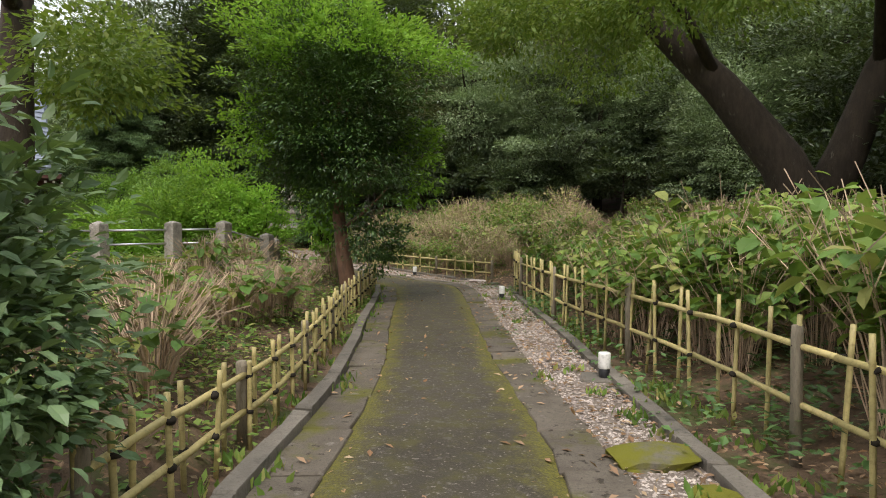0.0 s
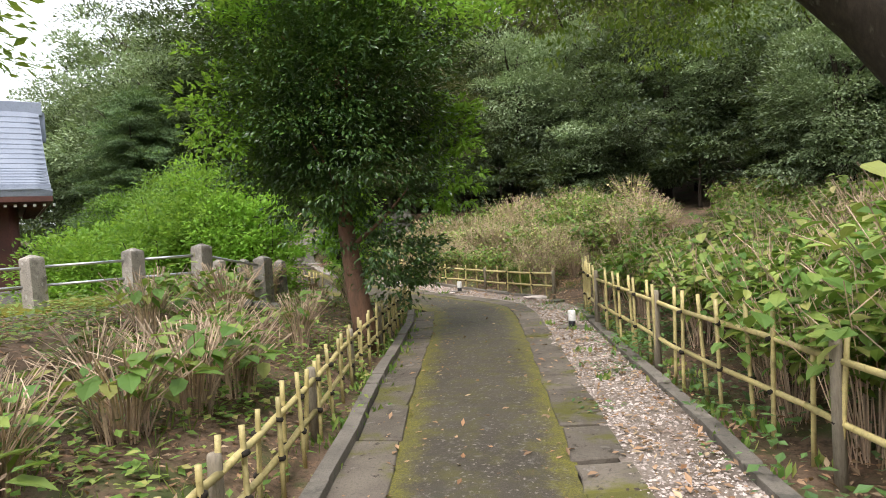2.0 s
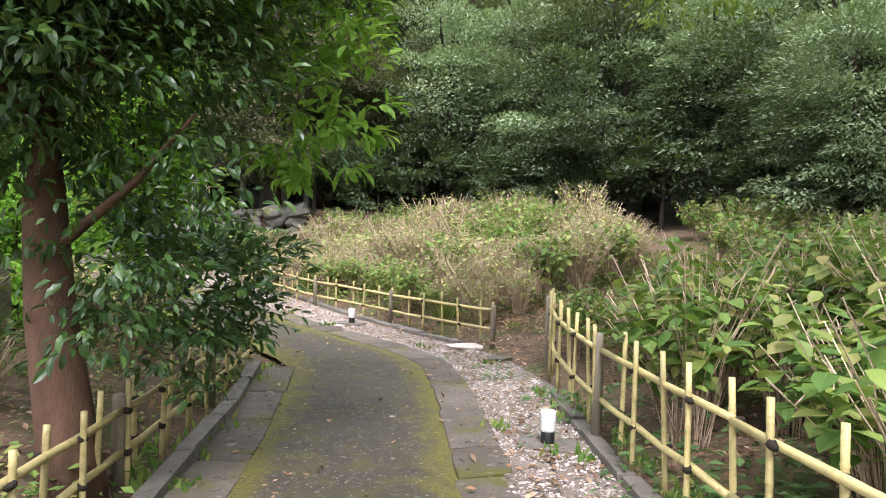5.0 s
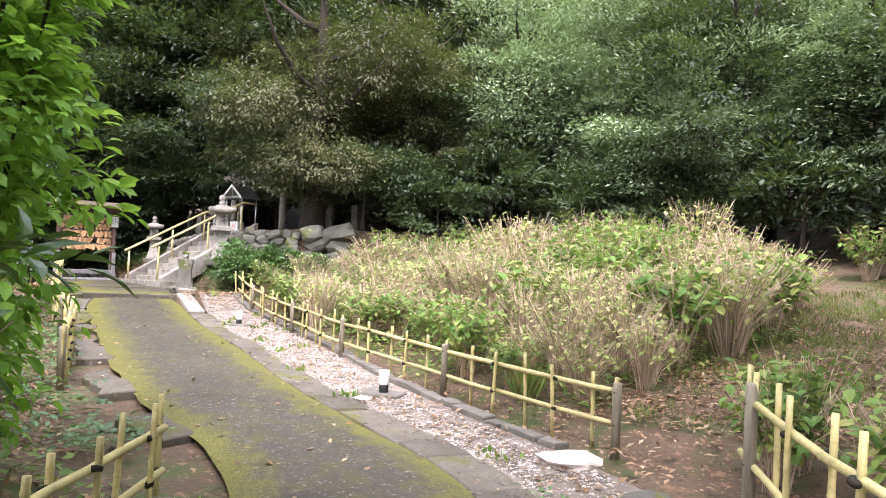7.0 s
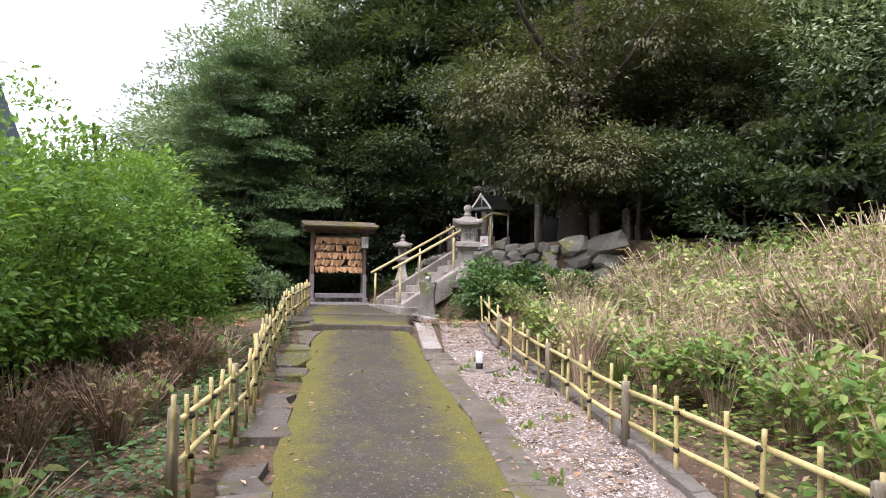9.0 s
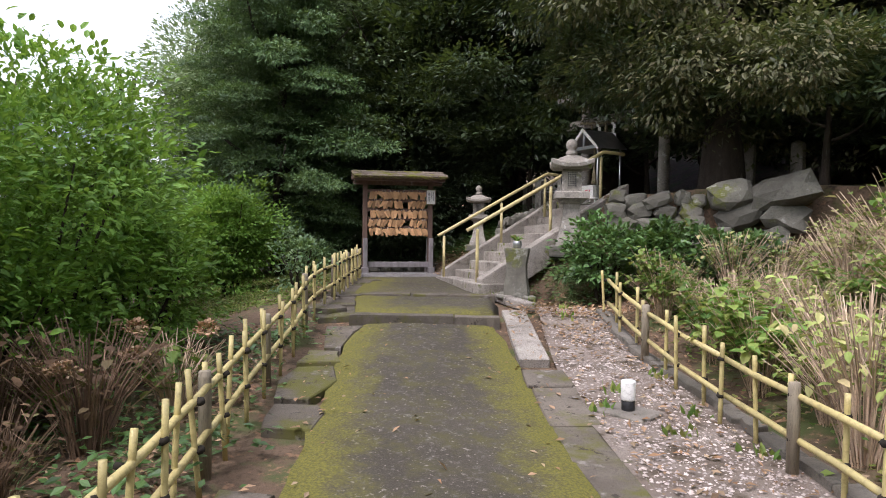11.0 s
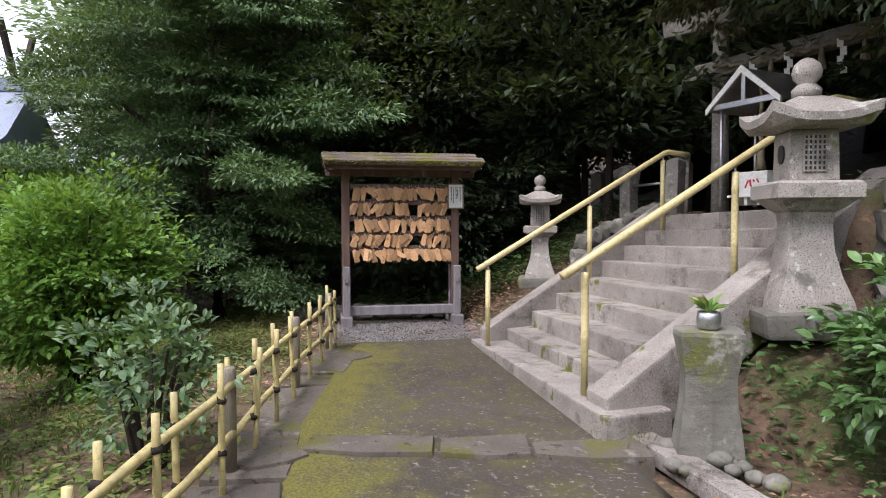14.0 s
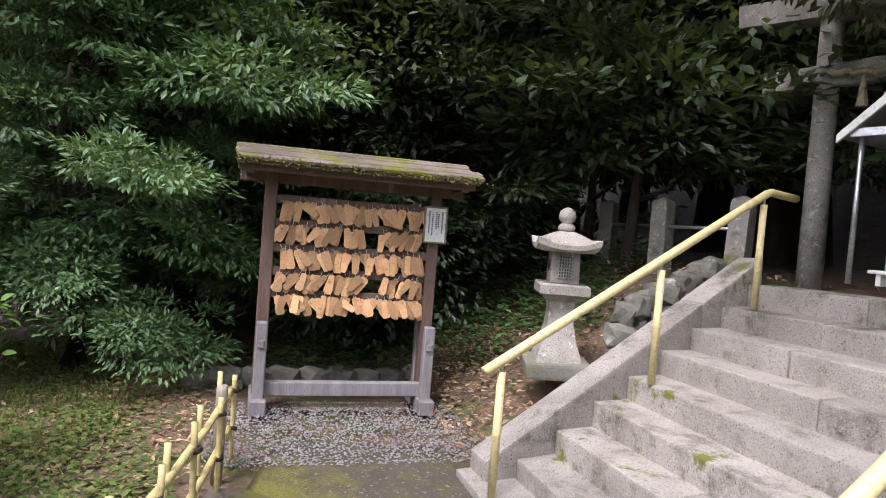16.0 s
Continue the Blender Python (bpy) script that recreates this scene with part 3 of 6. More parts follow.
tagged(ground, "earth bank with leaf litter, moss and thin grass", "ground", kind="structure")

# ---- the path ----
CL = [(5.0, -6.0), (4.35, -0.5), (3.75, 2.32), (3.34, 4.23), (2.69, 6.39), (2.31, 7.45), (1.81, 9.09), (0.96, 11.82), (0.3, 13.55), (-0.75, 14.55), (-1.67, 15.0), (-3.01, 16.06), (-3.8, 16.7), (-5.24, 18.0), (-6.89, 19.36), (-8.12, 20.55)]
CR = [(6.9, -5.5), (5.85, -0.3), (5.18, 2.44), (4.78, 3.85), (4.1, 5.9), (3.66, 7.5), (3.26, 8.94), (2.6, 11.29), (1.95, 13.4), (1.5, 14.4), (0.7, 15.1), (-0.39, 15.95), (-1.35, 16.75), (-2.94, 18.28), (-5.28, 20.3), (-7.02, 21.68)]


def along(line, n):
    """n points evenly along a line, gently rounded."""
    p = np.array(line)
    s = np.concatenate([[0], np.cumsum(np.hypot(*np.diff(p, axis=0).T))])
    t = np.linspace(0, s[-1], n * 4)
    q = np.stack([np.interp(t, s, p[:, 0]), np.interp(t, s, p[:, 1])], 1)
    k = max(1, int(0.5 / (t[1] - t[0])))
    pad = np.concatenate([np.repeat(q[:1], k, 0), q, np.repeat(q[-1:], k, 0)])
    sm = np.stack([np.convolve(pad[:, c], np.ones(2 * k + 1) / (2 * k + 1), "valid") for c in (0, 1)], 1)
    return sm[np.linspace(0, len(sm) - 1, n).astype(int)]


NP, NW = 160, 15
la, ra = along(CL, NP), along(CR, NP)
verts, uvs = [], []
for i in range(NP):
    for j in range(NW):
        k = j / (NW - 1)
        wob = 0.05 * noise.noise(Vector((i * 0.35, 0 if k < 0.5 else 9, 2))) * (abs(k - 0.5) * 2) ** 3
        p = la[i] * (1 - k) + ra[i] * k + (ra[i] - la[i]) * wob
        crown = 0.02 * (1 - (2 * k - 1) ** 2) - 0.02 * (abs(2 * k - 1) > 0.99)
        verts.append((p[0], p[1], float(path_z(p[0], p[1])) + 0.012 + crown + 0.006 * noise.noise(Vector((p[0] * 2, p[1] * 2, 0)))))
        uvs.append((k, i * 0.2))
faces = [(i * NW + j, i * NW + j + 1, (i + 1) * NW + j + 1, (i + 1) * NW + j) for i in range(NP - 1) for j in range(NW - 1)]
me = to_mesh("path", verts, faces, M["path"], True)
layer = me.uv_layers.new(name="UVMap")
for lp in me.loops:
    layer.data[lp.index].uv = uvs[lp.vertex_index]
path = tagged(new("path", me), "damp concrete footpath with yellow-green moss along its edges", "path", kind="structure")


def strip_pieces(name, parent, inner, outer, length, material, top, thick, gap=0.015, wobble=0.03, seed=1, skip=()):
    """Stones laid end to end between two lines: each a piece of its own."""
    r = random.Random(seed)
    p = np.array(inner)
    total = np.sum(np.hypot(*np.diff(p, axis=0).T))
    n = max(2, int(total / length))
    cuts = [0.0]
    for k in range(1, n):
        cuts.append((k + r.uniform(-0.3, 0.3)) / n)
    cuts.append(1.0)
    fine = 400
    ia, oa = along(inner, fine), along(outer, fine)
    made = []
    for k in range(n):
        if k in skip:
            continue
        a, b = cuts[k] + gap / total, cuts[k + 1] - gap / total
        pts = []
        for src, order in ((ia, (a, (a + b) / 2, b)), (oa, (b, (a + b) / 2, a))):
            for t in order:
                q = src[min(fine - 1, int(t * (fine - 1)))]
                pts.append((q[0] + r.uniform(-wobble, wobble), q[1] + r.uniform(-wobble, wobble)))
        cx, cy = sum(q[0] for q in pts) / 6, sum(q[1] for q in pts) / 6
        h = r.uniform(-0.012, 0.012)
        zt = [float(path_z(*q)) + top + h + r.uniform(-0.006, 0.006) for q in pts]
        s = Shape()
        s.loft([[(q[0] - cx, q[1] - cy, z - thick) for q, z in zip(pts, zt)], [(q[0] - cx, q[1] - cy, z - 0.012) for q, z in zip(pts, zt)],
                [((q[0] - cx) * 0.965, (q[1] - cy) * 0.965, z) for q, z in zip(pts, zt)]])
        made.append(part(name, s.mesh(name, material), parent, m=pose(cx, cy, 0)))
    return made


def offset(line, d):
    p = np.array(line, float)
    t = np.gradient(p, axis=0)
    t /= np.linalg.norm(t, axis=1, keepdims=True)
    return (p + np.stack([t[:, 1], -t[:, 0]], 1) * d).tolist()


edge_r = tagged(new("slab_edging"), "row of dark flat stone slabs along the gravel", "paving", kind="structure")
CRS = CR[1:15] + [(-5.85, 20.8)]
strip_pieces("slab", edge_r, offset(CRS, -0.03), offset(CRS, 0.33), 0.75, M["slate"], 0.014, 0.12, gap=0.006, wobble=0.02, seed=3)
edge_l = tagged(new("slab_edging"), "row of dark flat stone slabs beside the kerb", "paving", kind="structure")
L1 = CL[1:9]
strip_pieces("slab", edge_l, offset(L1, -0.31), offset(L1, 0.03), 0.95, M["slate"], 0.014, 0.12, gap=0.006, wobble=0.018, seed=4)
kerb_l = tagged(new("kerb"), "grey stone kerb beside the bamboo fence", "kerb", kind="structure")
strip_pieces("kerb_stone", kerb_l, offset(L1, -0.43), offset(L1, -0.31), 0.75, M["kerb"], 0.085, 0.25, 0.006, 0.004, 5)
rough_l = tagged(new("rough_edging"), "large flat dark rocks edging the path", "edging", kind="structure")
strip_pieces("edge_rock", rough_l, offset(CL[9:], -0.3), offset(CL[9:], 0.0), 0.8, M["slate"], 0.01, 0.2, 0.03, 0.085, 6, (1, 4, 7))
KR = [(7.5, -2.5), (5.95, 2.6), (5.35, 4.9), (4.89, 6.57), (4.67, 7.52), (4.28, 8.81), (3.61, 11.24), (3.15, 13.0)]
kerb_r = tagged(new("kerb"), "low grey stone kerb below the hydrangeas", "kerb", kind="structure")
strip_pieces("kerb_stone", kerb_r, KR, offset(KR, 0.12), 0.7, M["kerb"], 0.06, 0.2, 0.008, 0.008, 7)
KR2 = [(1.9, 15.4), (0.59, 16.5), (-0.56, 17.5), (-1.95, 19.0), (-4.3, 21.2), (-5.45, 21.95), (-6.6, 23.05)]
kerb_2 = tagged(new("kerb"), "broken low stone kerb below the dry bed", "kerb", kind="structure")
strip_pieces("kerb_stone", kerb_2, KR2, offset(KR2, 0.13), 0.38, M["kerb"], 0.05, 0.2, 0.012, 0.025, 8)

# pale slab of granite lying along the path below the steps
g = thing("granite_plank", pose(-6.63, 21.72, 0.255, 0, -6.8, 136.8), "pale straight granite slab laid beside the mossy steps", "stone slab")
part("slab", block("plank", (1.95, 0.3, 0.14), M["stair"], 0.012, 0.006, seed=2), g)

# mossy steps across the path
ST1L, ST1R = np.array([-8.25, 20.5]), np.array([-7.0, 21.75])
PW = ST1R - ST1L
UPD = np.array([-0.72, 0.69])


def flag(name, pts, z0, z1, material, parent=None, label="", category="", kind=""):
    s = Shape()
    c = np.mean(pts, 0)
    rings = [[(p[0] - c[0], p[1] - c[1], z0) for p in pts], [(p[0] - c[0], p[1] - c[1], z1 - 0.02) for p in pts], [((p[0] - c[0]) * 0.985, (p[1] - c[1]) * 0.985, z1) for p in pts]]
    s.loft(rings)
    me = s.mesh(name, material)
    if parent:
        return part(name, me, parent, label, pose(c[0], c[1], 0))
    ob = new(name, me)
    ob.matrix_basis = pose(c[0], c[1], 0)
    return tagged(ob, label, category, kind=kind)


step_t = thing("mossy_step", pose(0, 0, 0), "low dark stone step with moss across the path", "step")
for k, (a, b) in enumerate(((0.02, 0.7), (0.705, 1.0))):
    pa, pb = ST1L + PW * a, ST1L + PW * b
    jog = rnd.uniform(-0.03, 0.03)
    front = [pa + (pb - pa) * t + UPD * (jog - 0.04 + rnd.uniform(-0.022, 0.022)) for t in np.linspace(0, 1, 8)]
    back = [pa + (pb - pa) * t + UPD * (0.17 + rnd.uniform(-0.03, 0.03)) for t in np.linspace(1, 0, 5)]
    flag("step_stone", front + back, 0.2, 0.512 - 0.012 * k, M["slate"], step_t)
terrace_pts = [ST1L + UPD * 0.1, ST1R + UPD * 0.1, (-8.05, 22.9), (-8.75, 23.28), (-11.45, 25.02), (-12.1, 25.5), (-13.0, 24.5), (-12.15, 23.6), (-10.3, 21.95)]
terrace_pts = [np.array(p) for p in terrace_pts]
ter = Shape()
tc = np.mean(terrace_pts, 0)
rings = []
for k in np.linspace(1, 0.02, 10):
    rings.append([])
    for a, b in zip(terrace_pts, terrace_pts[1:] + terrace_pts[:1]):
        for t in (0, 0.25, 0.5, 0.75):
            p = (a * (1 - t) + b * t - tc) * k + tc
            rings[-1].append((p[0], p[1], 0.53 + 0.012 * noise.noise(Vector((p[0] * 1.5, p[1] * 1.5, 0))) - 0.1 * (k == 1)))
ter.loft(rings)
me = ter.mesh("terrace", M["path"], True)
layer = me.uv_layers.new(name="UVMap")
for lp in me.loops:
    co = me.vertices[lp.vertex_index].co
    side = min(np.hypot(co.x - p[0], co.y - p[1]) for p in np.concatenate([np.linspace(terrace_pts[0], terrace_pts[-1], 8), np.linspace(terrace_pts[-1], terrace_pts[-2], 8), np.linspace(terrace_pts[0], terrace_pts[1], 8)]))
    layer.data[lp.index].uv = (0.5 + 0.5 * max(0.0, 1 - side / 1.5), co.y + 2.5)
tagged(new("terrace", me), "mossy concrete terrace at the foot of the stairs", "path", kind="structure")
crossing = thing("mossy_step", pose(0, 0, 0), "worn flat stones set across the mossy terrace", "step")
SA, SB = np.array([-9.75, 21.75]), np.array([-8.3, 23.1])
for k, (a, b) in enumerate(((0.0, 0.38), (0.4, 0.66), (0.67, 1.0))):
    pa, pb = SA + (SB - SA) * a, SA + (SB - SA) * b
    flag("step_stone", [pa, (pa + pb) / 2 + UPD * -0.04, pb, pb + UPD * rnd.uniform(0.25, 0.42), pa + UPD * rnd.uniform(0.2, 0.3)], 0.4, 0.556, M["slate"], crossing)
TL = [(-8.2, 20.45), (-9.0, 21.0), (-10.3, 22.1), (-12.15, 23.75)]
strip_pieces("edge_rock", rough_l, offset(TL, -0.36), offset(TL, 0.1), 0.75, M["slate"], 0.012, 0.3, 0.02, 0.06, 9)
for px, py, s in ((-8.75, 20.55, 0.33), (-9.95, 21.6, 0.4), (-10.6, 22.35, 0.45), (-11.3, 23.0, 0.4), (-11.9, 23.55, 0.35)):
    pts = [np.array([px + s * math.cos(t) * rnd.uniform(0.7, 1.1), py + s * 0.7 * math.sin(t) * rnd.uniform(0.7, 1.1)]) for t in np.linspace(0, 5.5, 8)]
    flag("edge_rock", pts, 0.1, 0.5 + rnd.uniform(-0.02, 0.05), M["slate"], rough_l)


# ---- loose stones, litter and grass ----
def scatter_mesh(name, pts, sizes, material, squash=0.6, seed=0):
    """Many small stones as one mesh."""
    r = np.random.default_rng(seed)
    base = np.array([(1, 0, 0), (-1, 0, 0), (0, 1, 0), (0, -1, 0), (0, 0, 1), (0, 0, -1)], float)
    fc = np.array([(0, 2, 4), (2, 1, 4), (1, 3, 4), (3, 0, 4), (2, 0, 5), (1, 2, 5), (3, 1, 5), (0, 3, 5)])
    n = len(pts)
    v = base[None] * (0.65 + 0.7 * r.random((n, 6, 1))) * np.asarray(sizes)[:, None, None]
    v[:, :, 2] *= squash
    a = r.random(n) * 6.28
    x, y = v[:, :, 0] * np.cos(a)[:, None] - v[:, :, 1] * np.sin(a)[:, None], v[:, :, 0] * np.sin(a)[:, None] + v[:, :, 1] * np.cos(a)[:, None]
    v[:, :, 0], v[:, :, 1] = x, y
    v += np.asarray(pts)[:, None]
    f = (fc[None] + np.arange(n)[:, None, None] * 6).reshape(-1, 3)
    return to_mesh(name, v.reshape(-1, 3), f, material)


def between(inner, outer, n, r, bias=1.0):
    ia, oa = along(inner, 500), along(outer, 500)
    k = r.integers(0, 500, n)
    t = r.random((n, 1)) ** bias
    return ia[k] * (1 - t) + oa[k] * t + r.normal(size=(n, 2)) * 0.03


GI = offset(CR[1:15], 0.3) + [(-6.05, 21.5), (-7.4, 22.9)]
GO = [(7.3, -1.5), (5.95, 2.7), (5.5, 4.4), (4.9, 6.6), (4.7, 7.5), (4.3, 8.8), (3.65, 11.2), (3.2, 13.3), (2.4, 14.9), (1.7, 15.5), (0.6, 16.45), (-0.6, 17.45), (-1.95, 18.95), (-4.3, 21.15), (-5.4, 21.95), (-6.55, 23.0), (-7.0, 23.3)]
ga, gb = along(GI, 120), along(GO, 120)
gv = [(*(ga[i] * (1 - k) + gb[i] * k), float(path_z(*(ga[i] * (1 - k) + gb[i] * k))) + 0.004 + 0.01 * noise.noise(Vector((i * 0.5, k * 5, 0)))) for i in range(120) for k in np.linspace(-0.05, 1.08, 9)]
tagged(new("gravel_bed", to_mesh("gravel_bed", gv, [(i * 9 + j, i * 9 + j + 1, i * 9 + j + 10, i * 9 + j + 9) for i in range(119) for j in range(8)], M["bed"], True)), "dusty pale gravel verge", "gravel", kind="structure")
p2 = between(GI, GO, 26000, rng)
gp = np.stack([p2[:, 0], p2[:, 1], path_z(p2[:, 0], p2[:, 1]) + 0.006], 1)
tagged(new("gravel", scatter_mesh("gravel", gp, 0.006 + 0.015 * rng.random(len(gp)) ** 3, M["white_stone"], 0.55, 1)), "strip of pale crushed stone beside the path", "gravel", kind="stuff")
e1, nrm1 = np.array([0.53, 0.848]), np.array([0.848, -0.53])
q2 = np.array([-12.75, 24.95]) + (rng.random((5000, 1)) - 0.5) * 2.1 * e1 + (rng.random((5000, 1)) - 0.45) * 1.5 * nrm1
gp = np.stack([q2[:, 0], q2[:, 1], np.full(len(q2), 0.535)], 1)
tagged(new("gravel", scatter_mesh("gravel", gp, 0.006 + 0.008 * rng.random(len(gp)), M["grey_gravel"], 0.6, 2)), "fine grey gravel under the plaque board", "gravel", kind="stuff")

litter_pts = [between(offset(CL[1:], -0.2), offset(CR[1:], 0.2), 1100, rng), between(GI, GO, 3600, rng), between(GO, offset(GO, 3.2), 13000, rng, 0.8), between(offset(L1, -0.4), offset(L1, -5.5), 13000, rng, 0.8)]
litter_pts.append(between(offset(CL[9:], -0.3), offset(CL[9:], -4.0), 9000, rng))
q3 = np.array([-6.7, 22.6]) + rng.normal(size=(1500, 2)) * [0.7, 0.6]
q4 = np.array([-13.6, 26.6]) + rng.normal(size=(8000, 2)) * [1.6, 1.2]
q5 = np.array([-14.0, 23.3]) + rng.normal(size=(6000, 2)) * [1.9, 1.4]
q6 = between([(1.9, 16.9), (-5, 22.8)], [(8.0, 18.5), (0.5, 26.0)], 16000, rng)
CRX = CR + [(-8.05, 22.9), (-8.75, 23.28), (-11.45, 25.02)]
q7 = between([(1.5, 16.5), (4.6, 15.9)], [(3.2, 19.5), (8.5, 18.5)], 6500, rng)
loose = np.concatenate([*litter_pts[1:], q3, q4, q5, q6, q7])
loose = loose[(beside(loose[:, 0], loose[:, 1], CRX) > 0.15) | (beside(loose[:, 0], loose[:, 1], LEFT) < -0.1)]
lp = np.concatenate([litter_pts[0], loose])
lz = land(lp[:, 0], lp[:, 1]) + 0.025
a, b = stair_ab(lp[:, 0], lp[:, 1])
keep = ~((a > -0.2) & (a < 3.0) & (b > -0.3) & (b < 3.0))
lp, lz = lp[keep], lz[keep]
d = unit(len(lp), rng)
d[:, 2] *= 0.25
up = unit(len(lp), rng) * 0.35 + [0, 0, 1]
ln = 0.025 + 0.065 * rng.random(len(lp)) ** 1.4
v, f = leaves(np.column_stack([lp, lz]), d, up, ln, ln * 0.45, 0.2)
tagged(new("fallen_leaves", to_mesh("fallen_leaves", v, f, M["litter"])), "dry brown leaves fallen on path and banks", "leaf litter", kind="stuff")


def tuft_field(name, centres, per, h, label, seed, material="grass", wide=0.008):
    r = np.random.default_rng(seed)
    n = len(centres) * per
    c = np.repeat(np.asarray(centres), per, 0) + r.normal(size=(n, 2)) * 0.06
    z = land(c[:, 0], c[:, 1]) - 0.01
    d = unit(n, r) * [0.55, 0.55, 0.1] + [0, 0, 1]
    hh = h * (0.4 + 0.8 * r.random(n))
    up = unit(n, r) * [1, 1, 0.1]
    v, f = leaves(np.column_stack([c, z]), d, up, hh, np.full(n, wide) * (1 + hh * 3), 0.1)
    return tagged(new(name, to_mesh(name, v, f, M[material])), label, "grass", kind="stuff")


gl = np.concatenate([between([(-9.5, 19.6), (-14.5, 24.2)], [(-12.5, 17.5), (-18.5, 23.5)], 700, rng), between([(1.0, 18.5), (-2, 22)], [(7.5, 20), (3, 25)], 500, rng), between(offset(L1, -0.6), offset(L1, -3.5), 260, rng)])
tuft_field("grass", gl, 9, 0.13, "thin rough grass on the banks", 11)
tuft_field("weeds", np.concatenate([between(GI, GO, 30, rng), between(offset(L1, -0.25), offset(L1, -0.6), 60, rng), between(KR, offset(KR, 0.5), 80, rng)]), 14, 0.1, "small green weeds along kerbs and gravel", 12, "hydra", 0.03)
tuft_field("grass", between([(2.2, 16.2), (4.0, 22.0)], [(9.0, 17.0), (8.0, 24.0)], 900, rng), 10, 0.11, "thin grass among the litter beside the dry bed", 17)
tuft_field("sedge", [(-4.1, 22.0), (-4.5, 22.4), (-3.5, 21.4), (-2.4, 20.2), (-5.0, 22.7), (1.3, 17.0)], 130, 0.42, "tufts of long narrow green blades", 13, "grass", 0.012)


# ---- fences ----
THIN = {h: pole("post", h, 0.0165, M["bamboo"], 0.2) for h in (0.62, 0.66, 0.7, 0.74, 0.95)}
THICK = Shape().turned([(0.037, -0.1), (0.037, 0.58), (0.034, 0.62), (0.025, 0.625)], 10).mesh("thick_post", M["greywood"], True)
TIE = Shape().turned([(0.024, -0.014), (0.028, -0.005), (0.028, 0.005), (0.024, 0.014)], 8).mesh("tie", M["tie"], True)


def bamboo_fence(line, spacing, height, rails, label, thick_every=0, seed=0, group="", side=0.03):
    r = random.Random(seed)
    total = np.sum(np.hypot(*np.diff(np.array(line), axis=0).T))
    n = int(total / spacing)
    pts = along(line, n + 1)
    fence = thing("bamboo_fence", pose(pts[0][0], pts[0][1], gz(*pts[0])), label, "fence", group)
    base = Vector((pts[0][0], pts[0][1], gz(*pts[0])))
    ground_z = [gz(*p) for p in pts]
    gs = np.convolve(np.pad(ground_z, 2, "edge"), np.ones(5) / 5, "valid")
    tang = np.gradient(pts, axis=0)
    tang /= np.linalg.norm(tang, axis=1, keepdims=True)
    for i, p in enumerate(pts):
        nrm = np.array([tang[i][1], -tang[i][0]])
        flip = 1 if i % 2 else -1
        q = p + nrm * flip * side
        h = min(THIN, key=lambda k: abs(k - height - 0.09 + r.uniform(-0.03, 0.03)))
        m = Matrix.Translation(Vector((q[0], q[1], gs[i] - 0.08)) - base) @ pose(0, 0, 0, r.gauss(0, 1.6), r.gauss(0, 1.6), r.uniform(0, 360))
        part("post", THIN[h], fence, m=m)
        for z in rails:
            part("tie", TIE, fence, m=Matrix.Translation(Vector((q[0], q[1], gs[i] + z)) - base) @ pose(0, 0, 0, r.uniform(-25, 25), r.uniform(-25, 25), 0))
        if thick_every and i % thick_every == 0:
            part("thick_post", THICK, fence, "weathered round timber post", Matrix.Translation(Vector((p[0] - nrm[0] * 0.02, p[1] - nrm[1] * 0.02, gs[i] - 0.02)) - base) @ Matrix.Scale(height / 0.65, 4, (0, 0, 1)))
    step = max(3, int(1.9 / spacing))
    for z in rails:
        for a in range(0, n, step):
            b = min(n, a + step)
            if b - a < 1:
                continue
            pp = [Vector((pts[k][0], pts[k][1], gs[k] + z + r.uniform(-0.008, 0.008))) - base for k in range(a, b + 1)]
            rad = [0.021 * (1.06 if k % 2 else 0.98) for k in range(len(pp))]
            part("rail", Shape().tube(pp, rad, 8).mesh("rail", M["bamboo"], True), fence)
    return fence


bamboo_fence([(8.1, -2.2), (6.6, 2.9), (6.2, 4.3), (5.25, 6.95), (4.8, 7.97), (4.5, 8.83), (4.17, 9.94), (3.84, 10.93), (3.52, 11.95), (3.2, 13.4), (3.05, 15.0)], 0.36, 0.86, (0.32, 0.68), "low fence of tied yellow bamboo poles before the hydrangeas", 8, 1, "bamboo fences")
bamboo_fence([(3.4, 0.9), (3.15, 2.0), (2.92, 3.3), (2.45, 4.96), (1.95, 6.56), (1.55, 7.7), (1.12, 9.2), (0.62, 11.0), (-0.1, 13.45)], 0.27, 0.58, (0.2, 0.44), "knee-high fence of tied yellow bamboo poles beside the kerb", 7, 2, "bamboo fences")
bamboo_fence([(2.38, 15.68), (0.3, 17.12), (-1.95, 18.88), (-2.9, 19.85), (-5.72, 22.3), (-6.4, 23.0)], 0.4, 0.58, (0.2, 0.46), "low tied bamboo fence round the dry hydrangea bed", 6, 3, "bamboo fences")
bamboo_fence([(-2.95, 15.3), (-4.64, 16.95), (-6.6, 18.45), (-8.85, 20.45), (-9.25, 20.9), (-10.05, 21.6), (-10.75, 22.2), (-11.3, 22.7), (-12.0, 23.35), (-12.75, 23.95)], 0.3, 0.62, (0.22, 0.48), "low tied bamboo fence along the path above the slope", 6, 4, "bamboo fences")


